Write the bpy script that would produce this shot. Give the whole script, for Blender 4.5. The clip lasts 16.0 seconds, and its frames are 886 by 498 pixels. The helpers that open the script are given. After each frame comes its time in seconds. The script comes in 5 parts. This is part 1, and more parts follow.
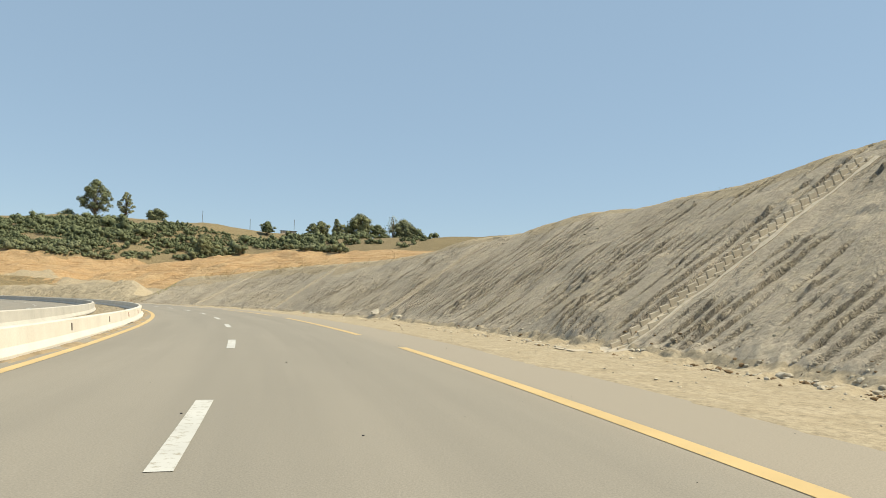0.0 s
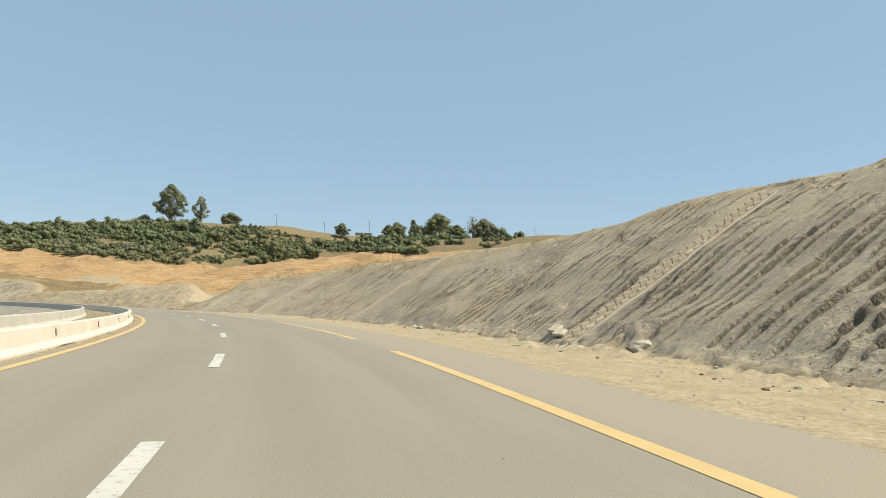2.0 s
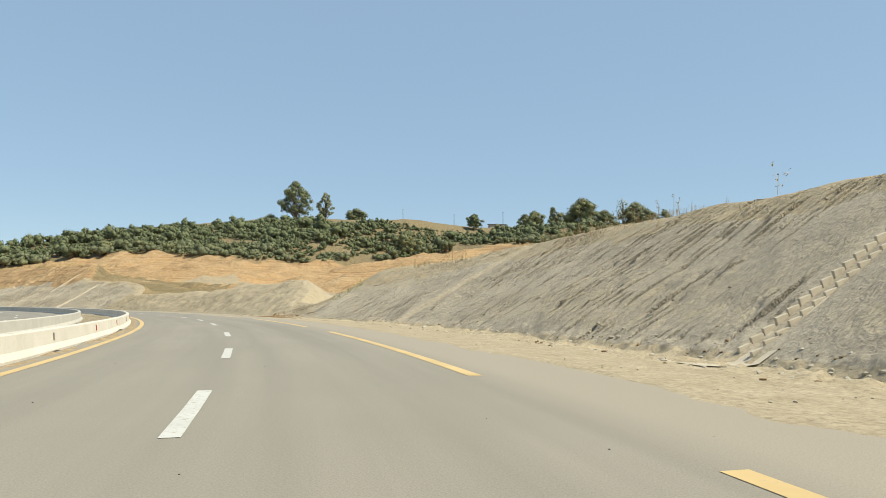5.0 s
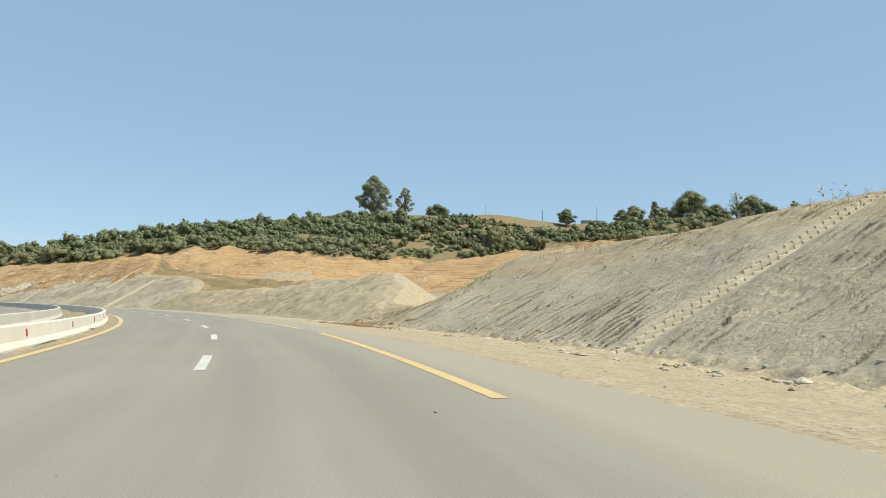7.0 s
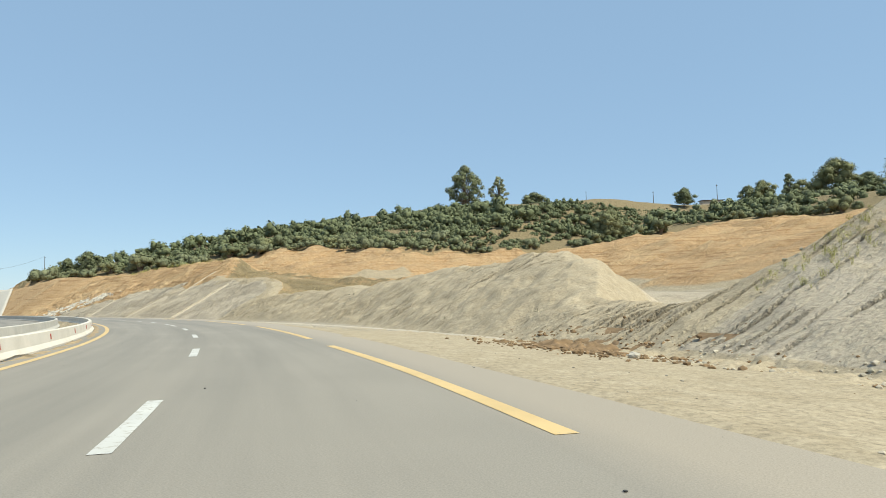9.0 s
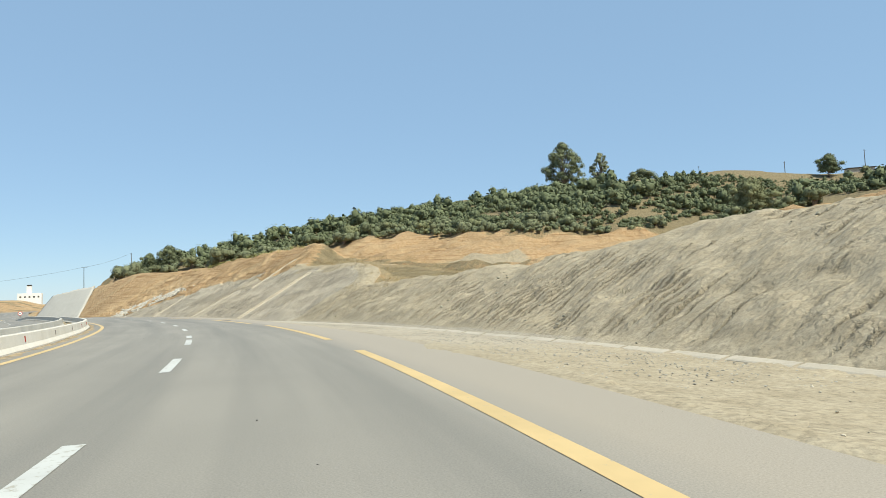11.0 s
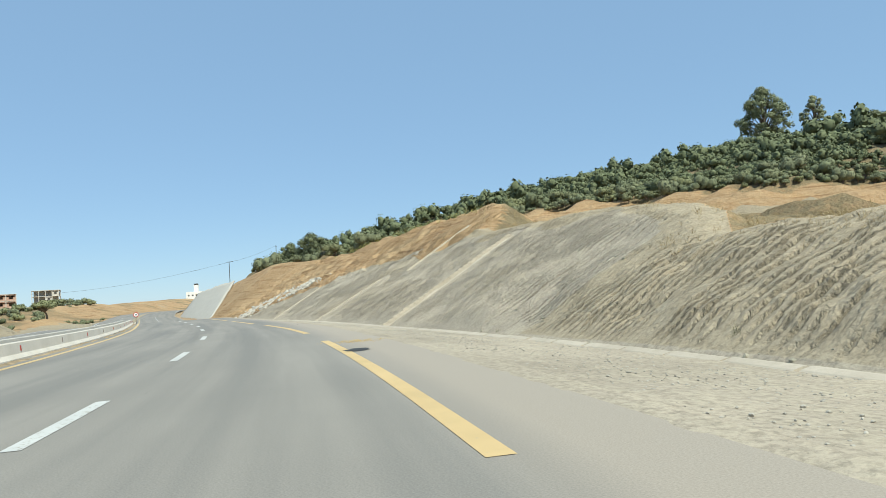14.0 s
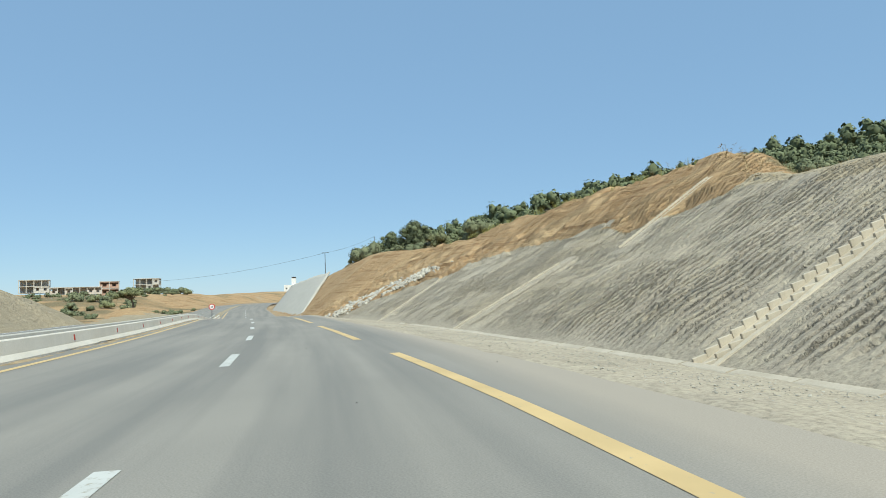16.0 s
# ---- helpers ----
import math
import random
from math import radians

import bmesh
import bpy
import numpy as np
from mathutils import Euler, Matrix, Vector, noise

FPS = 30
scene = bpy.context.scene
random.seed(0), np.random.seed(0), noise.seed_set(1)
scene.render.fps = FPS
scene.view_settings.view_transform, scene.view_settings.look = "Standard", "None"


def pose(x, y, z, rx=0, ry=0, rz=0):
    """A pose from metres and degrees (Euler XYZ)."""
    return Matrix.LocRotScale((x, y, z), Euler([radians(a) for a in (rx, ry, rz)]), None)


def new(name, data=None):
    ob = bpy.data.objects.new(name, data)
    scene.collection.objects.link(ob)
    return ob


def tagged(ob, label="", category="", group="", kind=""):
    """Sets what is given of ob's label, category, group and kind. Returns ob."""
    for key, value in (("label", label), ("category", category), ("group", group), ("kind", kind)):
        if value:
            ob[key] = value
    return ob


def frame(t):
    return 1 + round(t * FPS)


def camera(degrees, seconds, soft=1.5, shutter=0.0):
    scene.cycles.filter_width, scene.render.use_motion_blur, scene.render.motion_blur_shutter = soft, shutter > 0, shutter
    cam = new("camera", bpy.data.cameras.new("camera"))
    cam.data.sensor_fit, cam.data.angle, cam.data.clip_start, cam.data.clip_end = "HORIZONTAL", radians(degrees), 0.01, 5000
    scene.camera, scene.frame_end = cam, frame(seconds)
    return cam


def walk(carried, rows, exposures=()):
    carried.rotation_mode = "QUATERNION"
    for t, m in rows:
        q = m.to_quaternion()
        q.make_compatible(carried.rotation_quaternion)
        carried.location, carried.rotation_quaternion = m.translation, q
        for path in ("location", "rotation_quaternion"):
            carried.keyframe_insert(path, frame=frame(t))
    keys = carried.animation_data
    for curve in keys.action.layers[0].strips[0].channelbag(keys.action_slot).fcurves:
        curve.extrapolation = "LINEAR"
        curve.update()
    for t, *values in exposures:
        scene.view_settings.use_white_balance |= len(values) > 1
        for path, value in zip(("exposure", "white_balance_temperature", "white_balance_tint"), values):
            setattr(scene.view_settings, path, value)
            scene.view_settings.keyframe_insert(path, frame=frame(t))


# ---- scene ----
cam = camera(66.6, 16.0, soft=0.6)
EYE = 1.29
# seconds, x, y, yaw, pitch, lean to the left
PATH = [
    (0.0, 0.00, -0.00, 0.11, 4.53, 1.40),
    (0.5, -1.51, 6.71, 1.31, 5.02, 1.05),
    (1.0, -3.19, 13.37, 2.71, 4.81, 1.83),
    (1.5, -5.05, 19.98, 4.28, 5.04, 1.70),
    (2.0, -7.09, 26.54, 6.20, 4.80, 1.08),
    (2.5, -9.32, 33.04, 8.16, 4.82, 0.88),
    (3.0, -11.74, 39.45, 10.24, 4.71, 0.99),
    (3.5, -14.36, 45.77, 12.00, 4.82, 1.01),
    (4.0, -17.17, 52.00, 13.54, 4.88, 1.04),
    (4.5, -20.16, 58.12, 15.02, 4.76, 0.41),
    (5.0, -23.32, 64.16, 16.47, 4.55, 0.04),
    (5.5, -26.64, 70.11, 17.93, 4.35, -0.05),
    (6.0, -30.11, 75.97, 19.44, 4.24, 0.05),
    (6.5, -33.73, 81.76, 21.03, 4.32, 0.38),
    (7.0, -37.51, 87.45, 22.76, 4.69, 0.87),
    (7.5, -41.45, 93.06, 24.11, 4.54, 0.05),
    (8.0, -45.57, 98.53, 25.83, 4.53, -0.39),
    (8.5, -49.89, 103.86, 27.76, 4.87, -1.20),
    (9.0, -54.41, 109.02, 30.00, 4.55, -1.18),
    (9.5, -59.14, 114.04, 32.47, 2.77, -1.93),
    (9.7, -61.19, 115.97, 33.27, 4.20, -1.86),
    (10.0, -64.12, 118.88, 34.31, 4.17, -1.93),
    (10.5, -69.17, 123.59, 35.75, 4.12, -2.05),
    (11.0, -74.36, 128.17, 36.93, 4.06, -2.17),
    (11.5, -79.67, 132.60, 38.06, 4.01, -2.30),
    (12.0, -85.08, 136.90, 39.28, 4.11, -1.87),
    (12.5, -90.57, 141.09, 40.84, 4.10, -2.84),
    (13.0, -96.17, 145.14, 43.37, 4.41, -3.16),
    (13.5, -101.94, 148.95, 46.14, 4.27, -3.63),
    (14.0, -107.89, 152.50, 48.95, 3.75, -3.86),
    (14.5, -114.10, 155.76, 51.56, 3.49, -3.12),
    (15.0, -120.52, 158.76, 53.66, 3.88, -2.94),
    (15.5, -127.15, 161.60, 55.45, 3.71, -2.48),
    (16.0, -133.90, 164.30, 56.77, 4.12, -2.07),
]
walk(cam, [(t, Matrix.Translation((x, y, EYE)) @ pose(0, 0, 0, 0, 0, yaw) @ pose(0, 0, 0, 90 + pitch) @ pose(0, 0, 0, 0, 0, lean))
           for t, x, y, yaw, pitch, lean in PATH],
     exposures=[(0.0, 0.22, 7700, 4), (4.0, 0.22, 7450, 3), (7.0, 0.24, 7050, 2), (9.5, 0.26, 6850, 1), (13.0, 0.22, 6500, 0), (16.0, 0.07, 6250, -3)])

# ---------------------------------------------------------------- light
SUN_DIR = Vector((0.59, -0.04, 0.81)).normalized()
world = bpy.data.worlds.new("clear_sky")
scene.world = world
world.use_nodes = True
wn = world.node_tree
sky = wn.nodes.new("ShaderNodeTexSky")
sky.sky_type = "NISHITA"
sky.sun_disc = False
sky.sun_elevation = math.asin(SUN_DIR.z)
sky.sun_rotation = math.atan2(SUN_DIR.x, SUN_DIR.y)
sky.altitude = 1200
sky.air_density, sky.dust_density, sky.ozone_density = 1.0, 0.4, 0.8
bg = wn.nodes["Background"]
haze = wn.nodes.new("ShaderNodeMix")  # summer haze evens the sky out
haze.data_type = "RGBA"
haze.inputs[0].default_value = 0.72
haze.inputs[7].default_value = (1.84, 2.82, 4.40, 1)
wn.links.new(sky.outputs[0], haze.inputs[6])
wn.links.new(haze.outputs[2], bg.inputs[0])
bg.inputs[1].default_value = 0.15
sun_data = bpy.data.lights.new("sun", "SUN")
sun_data.energy, sun_data.angle, sun_data.color = 5.0, radians(0.55), (1.0, 0.95, 0.86)
sun = new("sun", sun_data)
sun.rotation_euler = SUN_DIR.to_track_quat("Z", "Y").to_euler()

# ---------------------------------------------------------------- numbers
RNG = np.random.RandomState(7)
TABLE = RNG.rand(4096)


def value_noise(x, y, seed=0):
    """Smooth random values in -1..1 on a unit lattice, for arrays."""
    x, y = np.asarray(x, float), np.asarray(y, float)
    xi, yi = np.floor(x).astype(np.int64), np.floor(y).astype(np.int64)
    u, v = x - xi, y - yi
    u, v = u * u * (3 - 2 * u), v * v * (3 - 2 * v)

    def h(a, b):
        return TABLE[((a * 73856093) ^ (b * 19349663) ^ (seed * 83492791)) & 4095]

    return 2 * ((h(xi, yi) * (1 - u) + h(xi + 1, yi) * u) * (1 - v) + (h(xi, yi + 1) * (1 - u) + h(xi + 1, yi + 1) * u) * v) - 1


def fbm(x, y, octaves=4, seed=0, gain=0.5):
    total, amp, k = 0.0, 1.0, 1.0
    for n in range(octaves):
        total = total + amp * value_noise(x * k + 17.3 * n, y * k - 9.1 * n, seed + n)
        amp, k = amp * gain, k * 2.03
    return total


def ease(a, b, x):
    t = np.clip((np.asarray(x, float) - a) / (b - a), 0, 1)
    return t * t * (3 - 2 * t)


def lerp_table(s, *pairs):
    return np.interp(s, [p[0] for p in pairs], [p[1] for p in pairs])


# The lane line is the road's spine: heading as a cubic of the distance along it.
SPINE_S = np.arange(-120.0, 900.0, 1.0)
_u = np.clip(SPINE_S, -30, 300) / 100
SPINE_TH = 0.2234 + 0.3182 * _u + 0.1458 * _u**2 - 0.0448 * _u**3
SPINE_TH = SPINE_TH - radians(9) * ease(400, 520, SPINE_S)
_dx, _dy = -np.sin(SPINE_TH), np.cos(SPINE_TH)
SPINE_X = np.cumsum(_dx) - _dx / 2
SPINE_Y = np.cumsum(_dy) - _dy / 2
SPINE_X += -0.9205 - np.interp(0, SPINE_S, SPINE_X)
SPINE_Y += 0.0767 - np.interp(0, SPINE_S, SPINE_Y)


def on_road(s, d):
    """World x, y at s metres along the lane line and d metres to its right."""
    th = np.interp(s, SPINE_S, SPINE_TH)
    return np.interp(s, SPINE_S, SPINE_X) + d * np.cos(th), np.interp(s, SPINE_S, SPINE_Y) + d * np.sin(th)


def road_pose(s, d, z=0.0, turn=0.0):
    x, y = on_road(s, d)
    return pose(float(x), float(y), float(z), 0, 0, math.degrees(np.interp(s, SPINE_S, SPINE_TH)) + turn)


def road_coords(x, y):
    """Along and across the road for arrays of world places."""
    x, y = np.ravel(x), np.ravel(y)
    s_out, d_out = np.empty_like(x), np.empty_like(x)
    px, py, th, ss = SPINE_X[::3], SPINE_Y[::3], SPINE_TH[::3], SPINE_S[::3]
    for k in range(0, len(x), 4000):
        i = ((x[k:k + 4000, None] - px) ** 2 + (y[k:k + 4000, None] - py) ** 2).argmin(1)
        vx, vy = x[k:k + 4000] - px[i], y[k:k + 4000] - py[i]
        s_out[k:k + 4000] = ss[i] - vx * np.sin(th[i]) + vy * np.cos(th[i])
        d_out[k:k + 4000] = vx * np.cos(th[i]) + vy * np.sin(th[i])
    return s_out, d_out


def road_z(s):
    return lerp_smooth(s, (-200, 0.0), (285, 0.0), (345, -1.5), (420, -0.5), (500, 1.3), (560, 1.8), (900, 1.0))


def lerp_smooth(s, *pairs):
    out = np.full(np.shape(s), float(pairs[0][1]))
    for (a, za), (b, zb) in zip(pairs, pairs[1:]):
        out = out + (zb - za) * ease(a, b, s)
    return out


def pavement_edge(s):
    return lerp_table(s, (0, 6.5), (54, 6.6), (103, 6.5), (120, 6.45), (128, 5.95), (137, 5.75), (152, 6.0), (172, 6.5), (196, 6.05), (226, 5.75), (235, 5.4), (246, 5.0), (262, 4.8), (300, 4.6))


def line_right(s):
    return lerp_table(s, (0, 4.65), (10, 4.65), (35, 4.45), (56, 4.5), (72, 4.3), (104, 4.3), (124, 4.5), (135, 4.35), (144, 4.1), (172, 4.5), (190, 4.55), (196, 4.3),
                      (210, 4.15), (219, 4.08), (227, 3.85), (235, 3.4), (242, 3.0), (256, 2.55), (300, 2.3))


def lane_line(s):
    return lerp_table(s, (0, 0.05), (80, -0.15), (112, 0.05), (124, 0.22), (140, 0.1), (180, 0.0), (225, -0.15), (237, -0.5), (248, -0.7), (259, -1.0), (300, -1.4), (340, -1.4))


def line_left(s):
    return lerp_table(s, (12, -3.4), (24, -3.6), (60, -3.75), (93, -3.9), (131, -3.82), (150, -3.95), (188, -4.6), (207, -4.7), (224, -5.15), (243, -5.5), (266, -5.9), (300, -6.0))


def barrier_d(s):
    return line_left(s) + lerp_table(s, (0, -0.52), (112, -0.6), (200, -0.85), (240, -0.8), (300, -0.6))


def toe_d(s):
    return lerp_table(s, (0, 12.0), (80, 12.0), (115, 12.8), (140, 13.0), (190, 12.0), (234, 11.0), (300, 10.2), (345, 8.6), (420, 8.2))


def toe_z(s):
    return lerp_table(s, (0, -0.2), (60, -0.25), (115, -0.35), (140, -0.4), (190, -0.48), (234, -0.70), (300, -0.7)) + road_z(s)


def cut_grade(s):
    return lerp_table(s, (0, 0.68), (80, 0.66), (115, 0.53), (190, 0.53), (234, 0.60), (262, 0.53), (345, 0.53), (360, 0.78), (405, 0.78), (425, 0.68), (460, 0.9))


def crest_z(s):
    return lerp_table(s, (-60, 9.2), (14, 8.8), (21, 8.3), (24, 7.3), (30, 7.5), (42, 7.5), (50, 7.0), (58, 6.9), (66, 6.3), (75, 6.0), (84, 6.0),
                      (93, 6.4), (106, 6.35), (118, 5.85), (128, 5.4), (136, 5.1), (139.2, 4.8), (141.6, 1.3), (147, 0.8), (149, 0.9), (154.5, 3.1), (160.8, 4.3),
                      (167, 4.0), (180, 3.4), (187, 3.0), (198, 2.8), (206, 2.6), (211, 2.2), (214, 3.6), (217, 4.3), (222, 5.1), (228, 5.6),
                      (240, 5.8), (247, 6.3), (256, 9.5), (263, 11.4), (300, 11.4), (331, 10.4), (371, 11.6), (394, 9.6), (430, 8.0), (520, 6))


def back_floor(s, d):
    return lerp_table(s, (-60, 6), (120, 3.6), (138, 2.0), (147, 0.7), (165, 0.8), (200, 1.6), (214, 3.3), (232, 4.7), (262, 8.6), (282, 8.6),
                      (330, 10.0), (371, 11.0), (400, 9), (460, 7)) + lerp_table(s, (139, 0.03), (142, 0.053), (200, 0.05), (215, 0.03)) * np.clip(d - 22, 0, 80)


def hill_z(s, d):
    base = lerp_table(s, (100, -30), (250, -30), (281, -13), (318, -10), (356, -5.6), (374, -4), (395, 0), (413, 3), (450, 4), (520, 2))
    ramp = base + 0.30 * np.minimum(d, 110) + 0.24 * np.maximum(d - 110, 0)
    bowl = 2.5 + 0.165 * (d - 50) + 0.08 * np.clip(d - 190, 0, 110)
    f = ease(246, 290, s)
    ramp = bowl * (1 - f) + ramp * f
    top = lerp_table(s, (200, 37), (240, 39), (285, 44), (346, 47), (374, 49), (395, 36), (420, 23), (460, 15), (560, 8))
    return np.where(ramp < top - 4, ramp, top - 4 + 4 * np.tanh((ramp - top + 4) / 4))


def left_z(s, d):
    """The land beyond the other carriageway."""
    a = -d
    bank = np.clip(0.68 * (a - 26.0 - 1.2 * fbm(s / 9, d / 9, 3, 6)), 0, 6.8) * ease(358, 336, s)
    rise = 6.0 * ease(22, 46, a) * ease(395, 520, s) + 5.0 * ease(60, 200, a)
    return road_z(s) - 0.35 + np.maximum(bank, rise) + 0.35 * fbm(s / 23, d / 23, 3, 5) * ease(18, 40, a)


def land_z(s, d):
    """Height of the ground anywhere."""
    s, d = np.asarray(s, float), np.asarray(d, float)
    td, tz = toe_d(s), toe_z(s)
    pe = pavement_edge(s)
    verge = road_z(s) - 0.03 + (tz - road_z(s) + 0.03) * np.clip((d - pe) / (td - pe), 0, 1)
    cut = tz + cut_grade(s) * (d - td)
    cz = crest_z(s) + 0.17
    crest_d = td + (cz - tz) / cut_grade(s)
    back = np.maximum(back_floor(s, d), cz + 0.25 - 0.55 * np.clip(d - crest_d - 1.5, 0, 99))
    back = np.minimum(back, np.maximum(cz + 0.06 * (d - crest_d), cz))
    soft = 0.35
    slope = -soft * np.log(np.exp(-np.clip(cut, -50, 60) / soft) + np.exp(-np.clip(back, -50, 60) / soft))
    right = np.where(d < td, verge, np.maximum(np.maximum(slope, tz), np.where(d > 30, hill_z(s, d), -99)))
    return np.where(d < -16.5, left_z(s, d), np.where(d < pe, road_z(s) - 0.5, right))


# ---------------------------------------------------------------- building helpers
def mesh_from(name, verts, faces, material=None, smooth=True):
    me = bpy.data.meshes.new(name)
    me.from_pydata([tuple(v) for v in verts], [], [tuple(f) for f in faces])
    if smooth:
        me.polygons.foreach_set("use_smooth", [True] * len(me.polygons))
    if material:
        me.materials.append(material)
    me.update()
    return me


def grid_mesh(name, px, py, pz, material=None, smooth=True):
    """A sheet through 2D arrays of places."""
    n, m = px.shape
    me = bpy.data.meshes.new(name)
    co = np.stack([px, py, pz], -1).reshape(-1, 3)
    a = (np.arange(n - 1)[:, None] * m + np.arange(m - 1)[None]).ravel()
    quads = np.stack([a, a + 1, a + m + 1, a + m], -1)
    me.vertices.add(len(co))
    me.vertices.foreach_set("co", co.ravel())
    me.loops.add(quads.size)
    me.loops.foreach_set("vertex_index", quads.ravel())
    me.polygons.add(len(quads))
    me.polygons.foreach_set("loop_start", np.arange(0, quads.size, 4))
    me.polygons.foreach_set("use_smooth", np.full(len(quads), smooth))
    me.update(calc_edges=True)
    if material:
        me.materials.append(material)
    if len(quads) and me.polygons[0].normal.z < 0:
        me.flip_normals()
    return me


def add_values(me, name, values):
    at = me.attributes.new(name, "FLOAT", "POINT")
    at.data.foreach_set("value", np.ravel(values).astype(np.float32))


def part(name, me, parent, label="", m=None):
    """Link a mesh as one object under a thing or a part."""
    if isinstance(me, bmesh.types.BMesh):
        data = bpy.data.meshes.new(name)
        me.to_mesh(data)
        me.free()
        me = data
    ob = new(name, me)
    ob.parent = parent
    if m is not None:
        ob.matrix_basis = m
    if label:
        ob["label"] = label
    return ob


def thing(name, m, label, category, group="", kind="", data=None):
    ob = new(name, data)
    ob.matrix_basis = m
    return tagged(ob, label, category, group, kind)


def strip(name, s_values, d_left, d_right, lift, material, rows=2, z_extra=None):
    """A ribbon along the road between two offsets."""
    s = np.asarray(s_values, float)[:, None]
    f = np.linspace(0, 1, rows)[None]
    d = np.ravel(d_left)[:, None] * (1 - f) + np.ravel(d_right)[:, None] * f
    ss = s + 0 * d
    x, y = on_road(ss, d)
    z = road_z(ss) + lift
    if z_extra is not None:
        z = z + z_extra(ss, d)
    return grid_mesh(name, x, y, z, material)


# ---------------------------------------------------------------- materials
def material(name):
    mat = bpy.data.materials.new(name)
    mat.use_nodes = True
    nt = mat.node_tree
    return mat, nt, nt.nodes["Principled BSDF"]


def node(nt, kind, **inputs):
    n = nt.nodes.new("ShaderNode" + kind)
    for key, value in inputs.items():
        n.inputs[key].default_value = value
    return n


def coords(nt, scale=(1, 1, 1)):
    tc = nt.nodes.new("ShaderNodeTexCoord")
    mp = nt.nodes.new("ShaderNodeMapping")
    mp.inputs["Scale"].default_value = scale
    nt.links.new(tc.outputs["Object"], mp.inputs["Vector"])
    return mp.outputs["Vector"]


def world_coords(nt, scale=(1, 1, 1)):
    geo = nt.nodes.new("ShaderNodeNewGeometry")
    mp = nt.nodes.new("ShaderNodeMapping")
    mp.inputs["Scale"].default_value = scale
    nt.links.new(geo.outputs["Position"], mp.inputs["Vector"])
    return mp.outputs["Vector"]


def noise_tex(nt, vec, scale, detail=4.0, rough=0.55):
    n = node(nt, "TexNoise", Scale=scale, Detail=detail, Roughness=rough)
    nt.links.new(vec, n.inputs["Vector"])
    return n.outputs["Fac"]


def ramp(nt, fac, *stops):
    r = nt.nodes.new("ShaderNodeValToRGB")
    while len(r.color_ramp.elements) < len(stops):
        r.color_ramp.elements.new(0.5)
    for e, (p, c) in zip(r.color_ramp.elements, stops):
        e.position, e.color = p, (*c, 1) if len(c) == 3 else c
    nt.links.new(fac, r.inputs[0])
    return r.outputs[0]


def mix(nt, fac, a, b, blend="MIX"):
    m = nt.nodes.new("ShaderNodeMix")
    m.data_type, m.blend_type = "RGBA", blend
    for sock, v in ((m.inputs[0], fac), (m.inputs[6], a), (m.inputs[7], b)):
        if isinstance(v, bpy.types.NodeSocket):
            nt.links.new(v, sock)
        elif isinstance(v, (int, float)):
            sock.default_value = v
        else:
            sock.default_value = (*v, 1)
    return m.outputs[2]


def bump(nt, bsdf, height, strength, distance):
    b = node(nt, "Bump", Strength=strength, Distance=distance)
    nt.links.new(height, b.inputs["Height"])
    nt.links.new(b.outputs[0], bsdf.inputs["Normal"])


def plain(name, colour, rough=0.7, metal=0.0, vary=0.12, scale=6.0, relief=0.0):
    mat, nt, bsdf = material(name)
    vec = coords(nt)
    f = noise_tex(nt, vec, scale, 5)
    dark = tuple(c * (1 - vary) for c in colour)
    light = tuple(min(1, c * (1 + vary)) for c in colour)
    nt.links.new(ramp(nt, f, (0.3, dark), (0.7, light)), bsdf.inputs["Base Color"])
    bsdf.inputs["Roughness"].default_value, bsdf.inputs["Metallic"].default_value = rough, metal
    bsdf.inputs["Specular IOR Level"].default_value = 0.3
    if relief:
        bump(nt, bsdf, noise_tex(nt, vec, scale * 6, 4), 0.5, relief)
    return mat


def runs(nt, along, across, detail=4, rough=0.55):
    """Noise drawn out down the slope or along the road."""
    comb = nt.nodes.new("ShaderNodeCombineXYZ")
    for k, (key, scale) in enumerate((("along", along), ("across", across))):
        at = nt.nodes.new("ShaderNodeAttribute")
        at.attribute_name = key
        m = nt.nodes.new("ShaderNodeMath")
        m.operation = "MULTIPLY"
        nt.links.new(at.outputs["Fac"], m.inputs[0])
        m.inputs[1].default_value = scale
        nt.links.new(m.outputs[0], comb.inputs[k])
    return noise_tex(nt, comb.outputs[0], 1.0, detail, rough)


